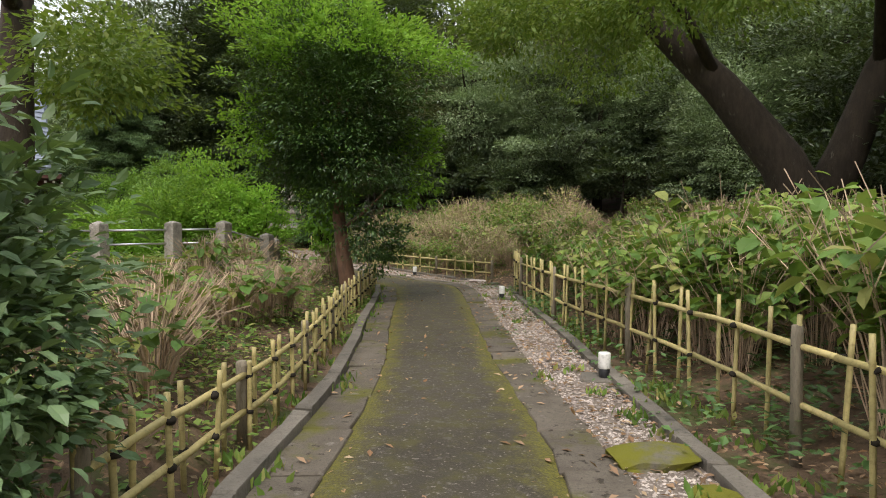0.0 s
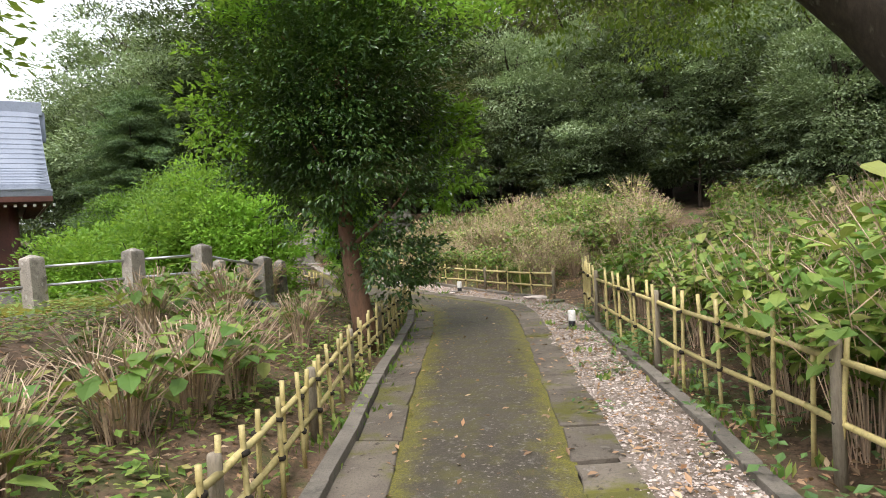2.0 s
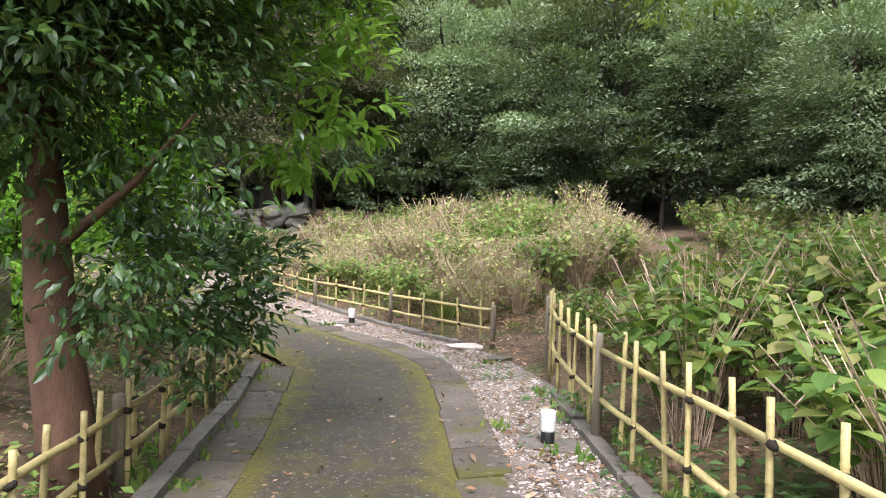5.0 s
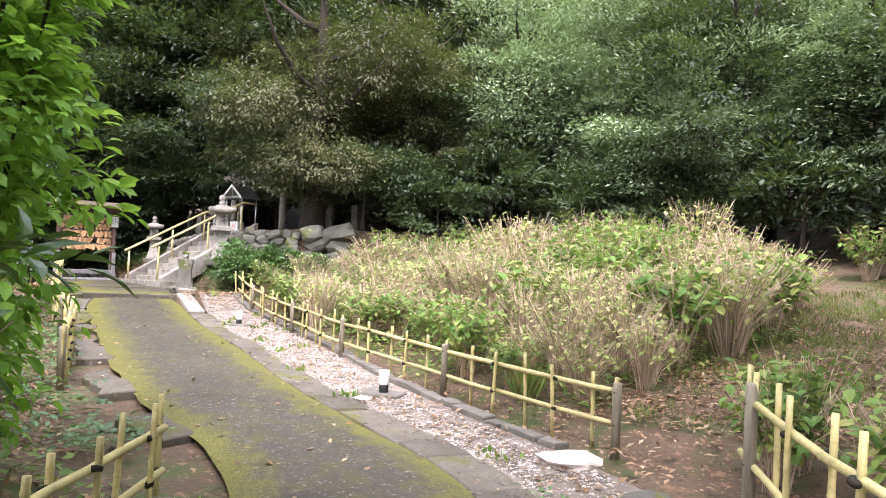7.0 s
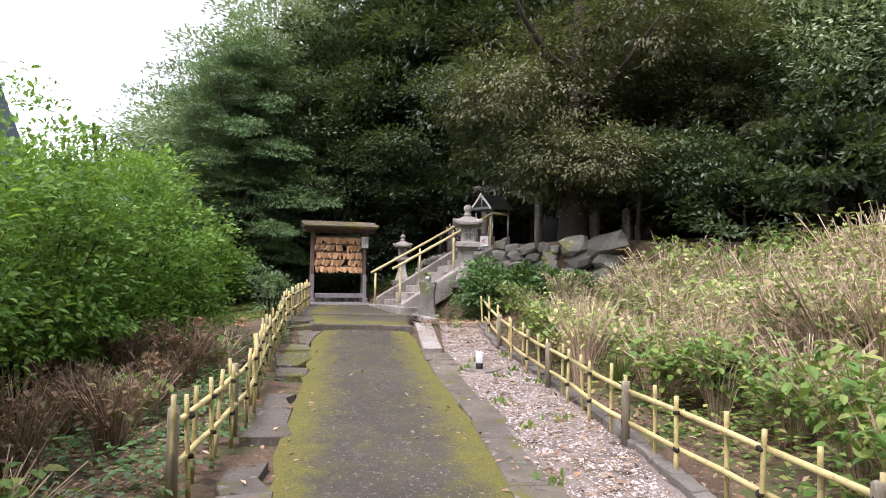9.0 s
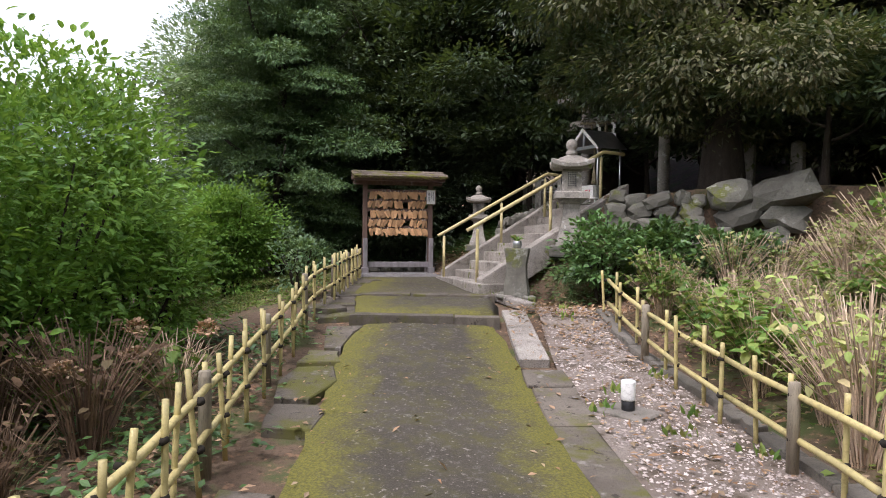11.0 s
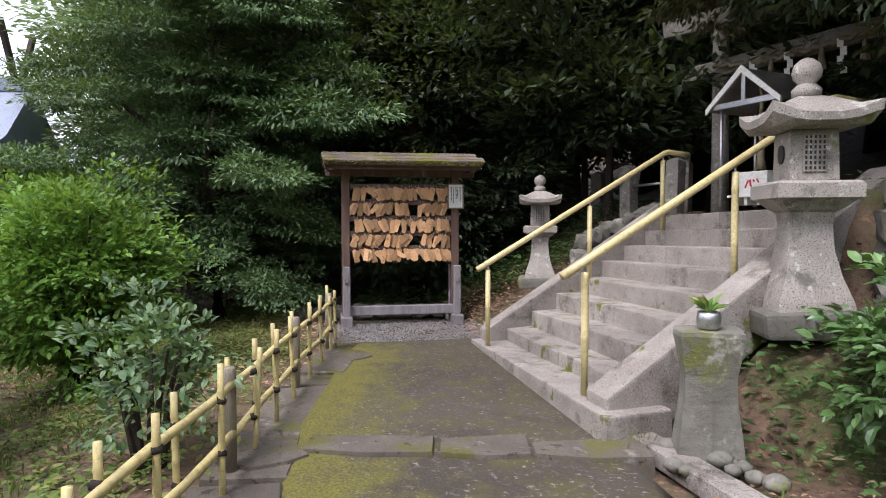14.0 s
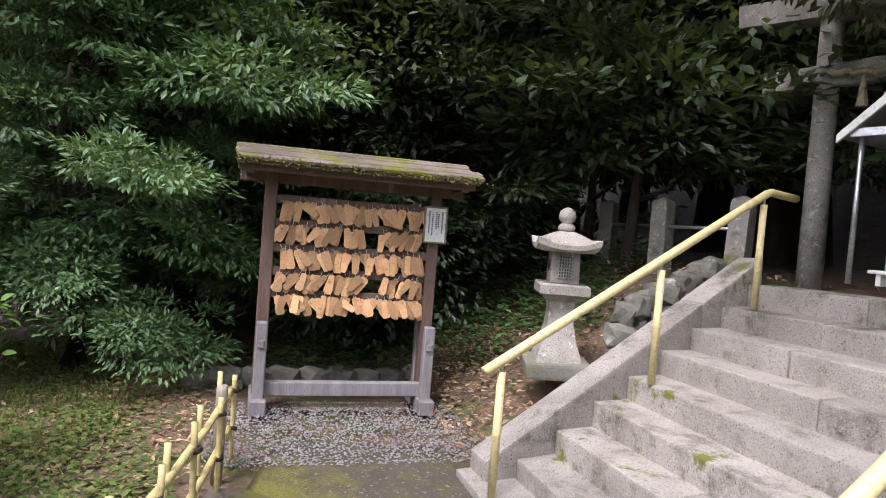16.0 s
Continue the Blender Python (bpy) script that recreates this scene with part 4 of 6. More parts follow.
# ---- path lights ----
def path_light(x, y, label):
    z = float(path_z(x, y)) + 0.02
    t = thing("path_light", pose(x, y, z), label, "path light", "path lights")
    part("foot", block("foot", (0.42, 0.3, 0.06), M["kerb"], 0.012, 0.012, at=(0, 0, -0.05), seed=int(x * 9)), t, "rough flat stone base")
    part("base", Shape().turned([(0.048, 0), (0.05, 0.01), (0.05, 0.085), (0.046, 0.09)], 20).mesh("base", M["black"], True), t, "black plastic base")
    part("shade", Shape().turned([(0.052, 0.09), (0.054, 0.1), (0.056, 0.225), (0.052, 0.236), (0.02, 0.24)], 24).mesh("shade", M["lampwhite"], True), t, "white cylindrical diffuser")
    return t


for x, y in ((5.28, 5.08), (3.235, 11.51), (-0.13, 16.66), (-4.56, 20.47)):
    path_light(x, y, "short white and black garden light standing in gravel")


# ---- stone stairs ----
def sp(a, b, z):
    p = P0 + a * WV + b * UV2
    return (p[0], p[1], z)


STEPS, RISE, TREAD, WIDE = 9, 0.172, 0.303, 2.85
stairs = thing("stone_stairs", pose(P0[0], P0[1], 0.5), "wide worn granite stairs climbing to a shrine gate", "stairs")
org = Vector((P0[0], P0[1], 0.5))


def skew_block(name, a0, a1, b0, b1, z0, z1, z2=None, z3=None, bevel=0.015, wob=0.008, seed=0, tilt=0.0):
    """A block on the stairs' own axes; z2 and z3: top and bottom heights at its far end where it slopes."""
    r = random.Random(seed)
    z2, z3 = z1 if z2 is None else z2, z0 if z3 is None else z3
    bm = bmesh.new()
    u0, u1 = tilt * a0, tilt * a1
    pts = [sp(a0, b0, z0), sp(a1, b0, z0), sp(a1, b1, z3), sp(a0, b1, z3), sp(a0, b0, z1 + u0), sp(a1, b0, z1 + u1), sp(a1, b1, z2 + u1), sp(a0, b1, z2 + u0)]
    vs = [bm.verts.new(Vector(p) - org + Vector([r.uniform(-wob, wob) for _ in range(3)])) for p in pts]
    for f in ((3, 2, 1, 0), (4, 5, 6, 7), (0, 1, 5, 4), (1, 2, 6, 5), (2, 3, 7, 6), (3, 0, 4, 7)):
        bm.faces.new([vs[k] for k in f])
    bmesh.ops.bevel(bm, geom=bm.edges[:], offset=bevel, segments=2, affect="EDGES", profile=0.6)
    me = bpy.data.meshes.new(name)
    bm.to_mesh(me)
    bm.free()
    me.materials.append(M["stair"])
    return me


part("landing_stone", skew_block("landing_stone", -0.12, 1.45, -0.02, 0.5, 0.3, 0.58, seed=1, tilt=0.035), stairs)
part("landing_stone", skew_block("landing_stone", 1.46, 3.3, -0.02, 0.5, 0.3, 0.582, seed=2, tilt=0.035), stairs)
for k in range(1, STEPS):
    cut = rnd.uniform(0.9, 1.7)
    z1 = 0.545 + k * RISE
    for a0, a1 in ((0.18, 0.18 + cut), (0.185 + cut, WIDE)):
        part("step_stone", skew_block("step_stone", a0, a1, k * TREAD + 0.02, (k + 1) * TREAD + 0.2, z1 - 0.4, z1, seed=k * 7 + int(a0 * 10), tilt=0.022), stairs)
slope = RISE / TREAD
for side, a0, a1 in (("left", -0.12, 0.17), ("right", WIDE + 0.01, WIDE + 0.33)):
    cuts = [0.08, 1.0, 1.95, 2.62] if side == "left" else [0.06, 1.5, 2.75]
    for b0, b1 in zip(cuts, cuts[1:]):
        part("side_stone", skew_block("side_stone", a0, a1, b0 + 0.004, b1, 0.6 + b0 * slope - 0.35, 0.655 + b0 * slope, 0.655 + b1 * slope, 0.6 + b1 * slope - 0.35, 0.02, 0.006, seed=int(b0 * 9), tilt=0.022), stairs, "sloping granite side slab")


def hand_rail(a, b0, b1, tail, posts, label, lift=0.0):
    t = thing("handrail", pose(*sp(a, b0, 0.58)), label, "handrail", "stair handrails")
    o = Vector(sp(a, b0, 0.58))

    def rz(b):
        return 1.43 + lift + b * 0.535

    pts = [Vector(sp(a, b, rz(b))) - o for b in np.linspace(b0 - 0.12, b1, 12)] + [Vector(sp(a, b1 + 0.05, rz(b1) + 0.015)) - o]
    pts += [Vector(sp(a + 0.0, b1 + tail * k, rz(b1) + 0.015 - 0.02 * k)) - o for k in (0.5, 1.0)]
    part("rail", Shape().tube(pts, 0.03, 12).mesh("rail", M["rail"], True), t)
    for b in posts:
        foot = 0.545 + int((b - 0.02) / TREAD) * RISE + 0.022 * a if b > 0.32 else 0.58 + 0.035 * a
        p = Vector(sp(a, b, foot)) - o
        part("post", pole("post", rz(min(b, b1)) - foot - 0.07, 0.026, M["rail"], 0.4, 12), t, m=Matrix.Translation(p))
        part("pin", Shape().turned([(0.009, 0), (0.009, 0.08)], 8).mesh("pin", M["steel"]), t, "thin steel pin", Matrix.Translation(p + Vector((0, 0, rz(min(b, b1)) - foot - 0.08))))
    return t


hand_rail(0.46, 0.02, 2.24, 0.35, (0.02, 1.24, 2.22), "cream-painted tubular handrail on the stairs")
hand_rail(2.76, 0.04, 2.42, 0.45, (0.1, 1.42, 2.4), "cream-painted tubular handrail on the stairs", 0.1)


# ---- stone lanterns ----
def stone_lantern(x, y, z, h, label, turn=0.0, foot=0.0, slim=1.0):
    """A four-sided granite lantern with a flared foot, fire box and upturned roof."""
    t = thing("stone_lantern", pose(x, y, z, 0, 0, turn) @ Matrix.Diagonal((h * slim, h * slim, h, 1)), label, "stone lantern", "stone lanterns")
    q = math.pi / 4

    def sq(prof):
        return Shape().turned(prof, 4, turn=q, square=True)

    def hexa(prof):
        return Shape().turned(prof, 6)

    part("plinth", block("plinth", (0.5, 0.5, 0.1), M["rock"], 0.02, 0.015, at=(0, 0, -0.04)), t, "rough flat base stone")
    if foot:
        part("footing", block("footing", (0.52, 0.52, foot), M["rock"], 0.03, 0.03, at=(0, 0, -0.035 - foot), seed=5), t, "rough stone footing")
    part("shaft", sq([(0.175, 0.05), (0.165, 0.1), (0.125, 0.2), (0.1, 0.3), (0.092, 0.4), (0.1, 0.445), (0.115, 0.455)]).mesh("shaft", M["granite"]), t)
    part("platform", sq([(0.12, 0.455), (0.165, 0.49), (0.19, 0.5), (0.19, 0.555), (0.175, 0.565)]).mesh("platform", M["granite"]), t)
    box = sq([(0.105, 0.565), (0.11, 0.57), (0.105, 0.76), (0.1, 0.765)])
    part("fire_box", box.mesh("fire_box", M["granite"]), t)
    for k in range(2):
        gr = Shape()
        gr.box((-0.055, -0.004, 0), (0.055, 0.004, 0.14))
        part("grille", gr.mesh("grille", M["black"]), t, "dark square lattice window", pose(0, 0, 0.6, 0, 0, 180 * k) @ pose(0, -0.108, 0))
        bars = Shape()
        for j in range(6):
            bars.box((-0.055 + 0.02 * j, -0.008, 0), (-0.047 + 0.02 * j, 0.008, 0.14))
        for j in range(7):
            bars.box((-0.055, -0.0075, 0.02 * j + 0.002), (0.053, 0.0075, 0.02 * j + 0.009))
        part("lattice", bars.mesh("lattice", M["granite"]), t, "", pose(0, 0, 0.6, 0, 0, 180 * k) @ pose(0, -0.11, 0))
    moon = Shape().tube([(-0.115, 0, 0.675), (-0.101, 0, 0.675)], 0.038, 16)
    part("moon_window", moon.mesh("moon_window", M["black"]), t, "dark round window")
    rings = []
    for r0, z0, lift in ((0.1, 0.765, 0), (0.2, 0.772, 0), (0.235, 0.785, 0.035), (0.238, 0.815, 0.045), (0.17, 0.845, 0.01), (0.1, 0.885, 0), (0.055, 0.9, 0)):
        ring = []
        for k in range(24):
            a = 2 * math.pi * k / 24
            c = abs(math.cos(2 * (a - q)))
            sqr = r0 / max(abs(math.cos(a)), abs(math.sin(a)))
            corner = max(0.0, 1 - 2.2 * abs(((a - q) / (math.pi / 2) + 0.5) % 1 - 0.5) * 1.4) ** 2
            ring.append((sqr * math.cos(a), sqr * math.sin(a), z0 + lift * corner))
        rings.append(ring)
    part("roof", Shape().loft(rings).mesh("roof", M["granite"]), t, "upturned stone roof with lichen")
    part("finial", Shape().turned([(0.05, 0.895), (0.065, 0.905), (0.068, 0.93), (0.045, 0.95), (0.04, 0.955), (0.062, 0.975), (0.068, 1.0), (0.058, 1.03), (0.03, 1.05), (0.005, 1.058)], 14).mesh("finial", M["granite"], True), t)
    return t


stone_lantern(-11.6, 26.2, 1.1, 1.26, "weathered granite lantern with a flared foot beside the stairs", 40, 0.0, 0.84)
stone_lantern(-8.05, 24.55, 1.17, 1.66, "large lichened granite lantern beside the stairs", 40, 0.0, 0.82)

# pedestal with a potted plant
ped = thing("stone_pedestal", pose(-8.15, 23.4, 0.5, 0, 0, 35), "rough waisted granite pedestal beside the stairs", "pedestal")
s = Shape()
rings = []
for k, (r0, z0) in enumerate(((0.2, 0.0), (0.19, 0.12), (0.155, 0.35), (0.15, 0.5), (0.175, 0.64), (0.19, 0.72), (0.185, 0.745))):
    rings.append([(r0 * (1.25 if abs(math.cos(a)) > 0.5 and abs(math.sin(a)) > 0.5 else 1.0) * (1 + 0.05 * noise.noise(Vector((math.cos(a) * 2, math.sin(a) * 2, z0 * 6)))) * math.cos(a), r0 * 0.85 * (1.2 if abs(math.cos(a)) > 0.5 and abs(math.sin(a)) > 0.5 else 1.0) * math.sin(a), z0 + 0.01 * noise.noise(Vector((a, z0, 4)))) for a in np.linspace(0, 2 * math.pi, 16, endpoint=False)])
part("body", s.loft(rings).mesh("body", M["rock"]), ped)
vase = thing("metal_vase", pose(-8.15, 23.4, 1.247), "small steel pot with a green seedling on the pedestal", "vase")
part("pot", Shape().turned([(0.05, 0), (0.062, 0.012), (0.068, 0.05), (0.064, 0.09), (0.054, 0.1), (0.048, 0.096), (0.05, 0.07), (0.02, 0.06)], 20).mesh("pot", M["steel"], True), vase, "dull steel pot")
rr = np.random.default_rng(5)
dd = unit(22, rr) * [0.8, 0.8, 0.5] + [0, 0, 0.7]
v, f = leaves(np.tile([0, 0, 0.09], (22, 1)) + dd * 0.05 * rr.random((22, 1)), dd, unit(22, rr) * 0.3 + [0, 0, 1], 0.07 + 0.05 * rr.random(22), np.full(22, 0.045), 0.15, True)
part("plant", to_mesh("plant", v, f, M["hydra"]), vase, "small green seedling")
curb = thing("low_kerb", pose(-7.95, 23.05, 0.46, 0, 0, -30), "low granite kerb round the pedestal", "kerb")
part("stone", block("stone", (1.5, 0.16, 0.11), M["stair"], 0.012, 0.008, seed=4), curb)
for k in range(14):
    a, d0 = rnd.uniform(0, 6.28), rnd.uniform(0.22, 0.5)
    s0 = rnd.uniform(0.035, 0.08)
    c = thing("river_stone", pose(-8.15 + d0 * math.cos(a), 23.2 + 0.5 * d0 * math.sin(a), 0.535, 0, 0, rnd.uniform(0, 360)), "rounded pale stone at the pedestal's foot", "stone", "stones at the pedestal")
    part("stone", Shape().turned([(s0 * 0.4, -0.02), (s0, s0 * 0.3), (s0 * 0.9, s0 * 0.7), (s0 * 0.4, s0)], 7).mesh("stone", M["rock"], True), c)

# ---- board of votive plaques ----
EX = math.degrees(math.atan2(0.848, 0.53))
BM = pose(-13.2, 25.3, 0.52, 0, 0, EX)
board = thing("plaque_board", BM, "roofed dark timber frame hung with votive plaques", "notice board")
FRONT = -0.16
for sx in (-0.72, 0.72):
    part("post", block("post", (0.105, 0.105, 2.02), M["timber"], 0.008, at=(sx, 0, 0)), board)
    for sy in (FRONT, -FRONT):
        part("brace_post", block("brace_post", (0.095, 0.085, 0.74), M["oldtimber"], 0.01, at=(sx, sy, 0.03)), board, "greyed short brace post")
    part("sill", block("sill", (0.14, 0.56, 0.13), M["oldtimber"], 0.01, at=(sx, 0, 0)), board)
    for sz in (0.56,):
        part("wedge", block("wedge", (0.05, 0.44, 0.06), M["oldtimber"], 0.004, at=(sx, 0, sz)), board)
part("tie_beam", block("tie_beam", (1.5, 0.09, 0.12), M["oldtimber"], 0.008, at=(0, -0.07, 0.13)), board, "greyed low cross beam")
part("head_beam", block("head_beam", (1.95, 0.1, 0.12), M["timber"], 0.008, at=(0, 0, 1.93)), board)
ROWS = [1.78, 1.58, 1.37, 1.17, 0.98]
for z in ROWS:
    part("hanging_bar", block("hanging_bar", (1.34, 0.025, 0.075), M["timber"], 0.003, at=(0, -0.02, z - 0.02)), board)
for sx in (-0.9, 0.9):
    part("gable_arm", block("gable_arm", (0.07, 0.66, 0.09), M["timber"], 0.006, at=(sx, 0, 1.98)), board)
for sy in (-0.3, 0.3):
    part("eave_beam", block("eave_beam", (1.98, 0.07, 0.075), M["timber"], 0.006, at=(0, sy, 2.0)), board)
roof = part("roof", Shape().loft([[(-1.0, -0.4, 2.07), (-1.0, 0, 2.19), (-1.0, 0.4, 2.07), (-1.0, 0.4, 2.05), (-1.0, -0.4, 2.05)], [(1.0, -0.4, 2.07), (1.0, 0, 2.19), (1.0, 0.4, 2.07), (1.0, 0.4, 2.05), (1.0, -0.4, 2.05)]]).mesh("roof", M["timber"]), board)
pitch = math.degrees(math.atan2(0.12, 0.4))
for sgn in (-1, 1):
    for k in range(4):
        yy, zz = sgn * (0.36 - 0.1 * k), 2.085 + 0.03 * k + 0.008 * (k % 2)
        part("roof_plank", block("roof_plank", (2.03 + rnd.uniform(-0.03, 0.03), 0.13, 0.032), M["shingle"], 0.006, 0.006, seed=k), roof, "mossy weathered roof plank", pose(rnd.uniform(-0.02, 0.02), yy, zz + 0.008, -sgn * pitch, 0, rnd.uniform(-0.4, 0.4)))
part("ridge_cap", block("ridge_cap", (1.99, 0.1, 0.04), M["shingle"], 0.01, 0.006, at=(0, 0, 2.2)), roof)
fr = np.random.default_rng(3)
n = 2600
fx = np.column_stack([fr.uniform(-1.0, 1.0, n), fr.uniform(-0.43, -0.36, n), fr.uniform(2.06, 2.115, n)])
v, f = leaves(fx, unit(n, fr) * [0.6, 0.4, 0.4] + [0, -0.5, -0.3], unit(n, fr), fr.uniform(0.015, 0.035, n), np.full(n, 0.012), 0.1)
part("moss_fringe", to_mesh("moss_fringe", v, f, leafy("roof_moss", [(0.1, 0.085, 0.03), (0.14, 0.12, 0.03), (0.2, 0.19, 0.03), (0.12, 0.09, 0.06)], 0.9, 0.1, 3)), roof, "fringe of moss and straw along the eave")
sign = thing("sign_board", BM @ pose(0.72, -0.075, 1.52), "small framed white notice with a few lines of writing", "sign")
part("panel", block("panel", (0.2, 0.015, 0.32), M["paper"], 0.003), sign)
for sx in (-0.1, 0.1):
    part("frame_bar", block("frame_bar", (0.016, 0.022, 0.33), M["shingle"], 0.002, at=(sx, -0.003, -0.005)), sign, "thin wooden frame")
for sz in (-0.008, 0.31):
    part("frame_bar", block("frame_bar", (0.21, 0.022, 0.016), M["shingle"], 0.002, at=(0, -0.003, sz)), sign, "thin wooden frame")
for k, (x0, ln0) in enumerate(((0.06, 0.2), (0.025, 0.15), (0.005, 0.17), (-0.03, 0.22), (-0.06, 0.2))):
    lines = Shape()
    z0 = 0.28 - 0.02 * (k % 2)
    while z0 > 0.29 - ln0:
        lines.box((x0 - 0.006, -0.0115, z0 - 0.012), (x0 + 0.006, -0.009, z0))
        z0 -= 0.018
    part("writing", lines.mesh("writing", M["ink"]), sign, "column of small dark writing")

PLAQUES = []
for k in range(3):
    w0, w1, h0 = ((0.042, 0.078, 0.165), (0.04, 0.072, 0.15), (0.036, 0.08, 0.16))[k]
    s = Shape()
    out = [(-w0 / 2 - 0.004, 0), (-w0 / 4, 0.006), (w0 / 4, 0.006), (w0 / 2 + 0.004, 0), (w1 / 2, -h0 * 0.85), (w1 / 3, -h0), (-w1 / 3, -h0), (-w1 / 2, -h0 * 0.85)]
    s.loft([[(x, -0.005, z) for x, z in out], [(x, 0.0, z) for x, z in out]])
    PLAQUES.append(s.mesh("plaque", M["plaque"]))
CORD = Shape().tube([(0, -0.004, -0.006), (0.003, -0.006, 0.02), (0, -0.002, 0.045)], 0.0016, 5)
CORDS = [CORD.mesh("cord", surf("cord_" + n0, c0, c0, 5, 40)) for n0, c0 in (("white", (0.6, 0.58, 0.52)), ("red", (0.4, 0.05, 0.05)), ("green", (0.06, 0.2, 0.1)))]
for r0, z in enumerate(ROWS):
    n = (33, 28, 31, 26, 32)[r0]
    for k in range(n):
        x = -0.63 + 1.27 * (k + rnd.uniform(0.1, 0.9)) / n
        if r0 in (1, 3) and 0.1 < x < 0.3 and rnd.random() < 0.6:
            continue
        up_side = rnd.random() < 0.5
        m = BM @ pose(x, -0.045 - 0.007 * (k % 5) - rnd.uniform(0, 0.01), z + (0.0 if up_side else 0.01) - rnd.uniform(0, 0.02), rnd.uniform(-7, 3), rnd.gauss(14 if r0 % 2 else -14, 20), rnd.uniform(-10, 10))
        if up_side:
            m = m @ pose(0, -0.002, -0.155, 0, 180, 0)
        p = new("votive_plaque", PLAQUES[k % 3])
        p.matrix_basis = m
        tagged(p, "small tapered bare-wood votive plaque hanging on a cord", "votive plaque", "votive plaques")
        part("cord", CORDS[0 if rnd.random() < 0.8 else rnd.choice((1, 2))], p, m=pose(0, 0, -0.155, 0, 180, 0) if up_side else None)

# ---- gate, small shrine and stone posts above the stairs ----
TZ = 2.05


def torii():
    ax, bx = (-10.2, 28.05), (-8.05, 27.4)
    c = ((ax[0] + bx[0]) / 2, (ax[1] + bx[1]) / 2)
    ang = math.degrees(math.atan2(bx[1] - ax[1], bx[0] - ax[0]))
    t = thing("stone_gate", pose(c[0], c[1], TZ, 0, 0, ang), "weathered grey stone shrine gate hung with straw rope", "gate")
    w = math.dist(ax, bx) / 2
    for s0 in (-1, 1):
        part("pillar", Shape().tube([(s0 * w, 0, -0.2), (s0 * (w + 0.01), 0, 1.2), (s0 * (w + 0.02), 0, 2.35)], [0.108, 0.1, 0.095], 18).mesh("pillar", M["granite"], True), t)
    part("tie_beam", block("tie_beam", (2 * w + 1.2, 0.13, 0.2), M["granite"], 0.015, at=(0, 0, 1.63)), t)
    rings = []
    for x in np.linspace(-w - 0.85, w + 0.85, 13):
        z = 2.2 + 0.1 * (x / (w + 0.85)) ** 2
        rings.append([(x, -0.14, z), (x, 0.14, z), (x, 0.17, z + 0.2), (x, 0, z + 0.26), (x, -0.17, z + 0.2)])
    part("lintel", Shape().loft(rings).mesh("lintel", M["granite"]), t)
    rope = [(x, -0.15, 1.74 - 0.1 * math.sin((x + w) / (2 * w) * math.pi) + 0.02 * math.sin(x * 40)) for x in np.linspace(-w, w, 40)]
    part("rope", Shape().tube(rope, 0.028, 8).mesh("rope", M["rope"], True), t, "twisted straw rope")
    for k, x in enumerate((-0.75, -0.3, 0.3, 0.75)):
        part("tassel", Shape().turned([(0.01, 0), (0.018, -0.03), (0.05, -0.26)], 8).mesh("tassel", M["rope"]), t, "hanging straw tassel", pose(x, -0.16, 1.66))
        z = Shape()
        for j in range(4):
            o = 0.03 * (j % 2)
            z.box((-0.03 + o, -0.002, -0.09 * (j + 1)), (0.03 + o, 0.002, -0.09 * j))
        part("paper_streamer", z.mesh("paper_streamer", M["paper"]), t, "folded white paper streamer", pose(x + 0.2, -0.17, 1.68, 6, 0, 20))
    return t


torii()
shr = thing("offering_shelter", pose(-9.32, 27.14, TZ + 0.02, 0, 0, -18) @ Matrix.Diagonal((0.82, 0.82, 1.02, 1)), "small open shelter on steel tubes with a metal gable roof", "shelter")
for x in (-0.42, 0.42):
    for y in (-0.3, 0.35):
        part("leg", Shape().turned([(0.024, -0.05), (0.024, 1.06)], 12).mesh("leg", M["steel"], True), shr, "", pose(x, y, 0))
for s0 in (-1, 1):
    part("roof_sheet", Shape().loft([[(0, -0.4, 1.36), (s0 * 0.55, -0.4, 0.99), (s0 * 0.55, -0.4, 0.97), (0, -0.4, 1.33)], [(0, 0.44, 1.36), (s0 * 0.55, 0.44, 0.99), (s0 * 0.55, 0.44, 0.97), (0, 0.44, 1.33)]]).mesh("roof_sheet", M["steel"]), shr, "grey metal roof sheet")
    part("barge_board", Shape().loft([[(0, -0.44, 1.39), (s0 * 0.57, -0.44, 1.0), (s0 * 0.57, -0.44, 0.94), (0, -0.44, 1.31)], [(0, -0.41, 1.39), (s0 * 0.57, -0.41, 1.0), (s0 * 0.57, -0.41, 0.94), (0, -0.41, 1.31)]]).mesh("barge_board", M["paper"]), shr, "pale scalloped gable board")
part("cross_bar", block("cross_bar", (0.95, 0.04, 0.06), M["steel"], 0.004, at=(0, -0.38, 0.98)), shr)
part("king_post", block("king_post", (0.06, 0.04, 0.3), M["steel"], 0.004, at=(0, -0.38, 1.03)), shr)
bell = thing("bell_rope", pose(-9.32, 27.06, TZ), "thick twisted bell rope hanging under the shelter", "rope")
part("rope", Shape().tube([(0.005 * math.sin(z * 50), 0.005 * math.cos(z * 50), z) for z in np.linspace(0.62, 1.3, 60)], 0.022, 8).mesh("rope", M["rope"], True), bell)
part("tassel", Shape().turned([(0.035, 0.62), (0.04, 0.52), (0.035, 0.5), (0.06, 0.36)], 12).mesh("tassel", M["rope"], True), bell)
box = thing("offering_box", pose(-9.28, 26.92, TZ + 0.084, 0, 0, -18) @ Matrix.Scale(0.6, 4), "white offering box with a red brushed character on a low shelf", "offering box")
part("body", block("body", (0.62, 0.36, 0.4), M["paper"], 0.008), box)
heart = Shape()
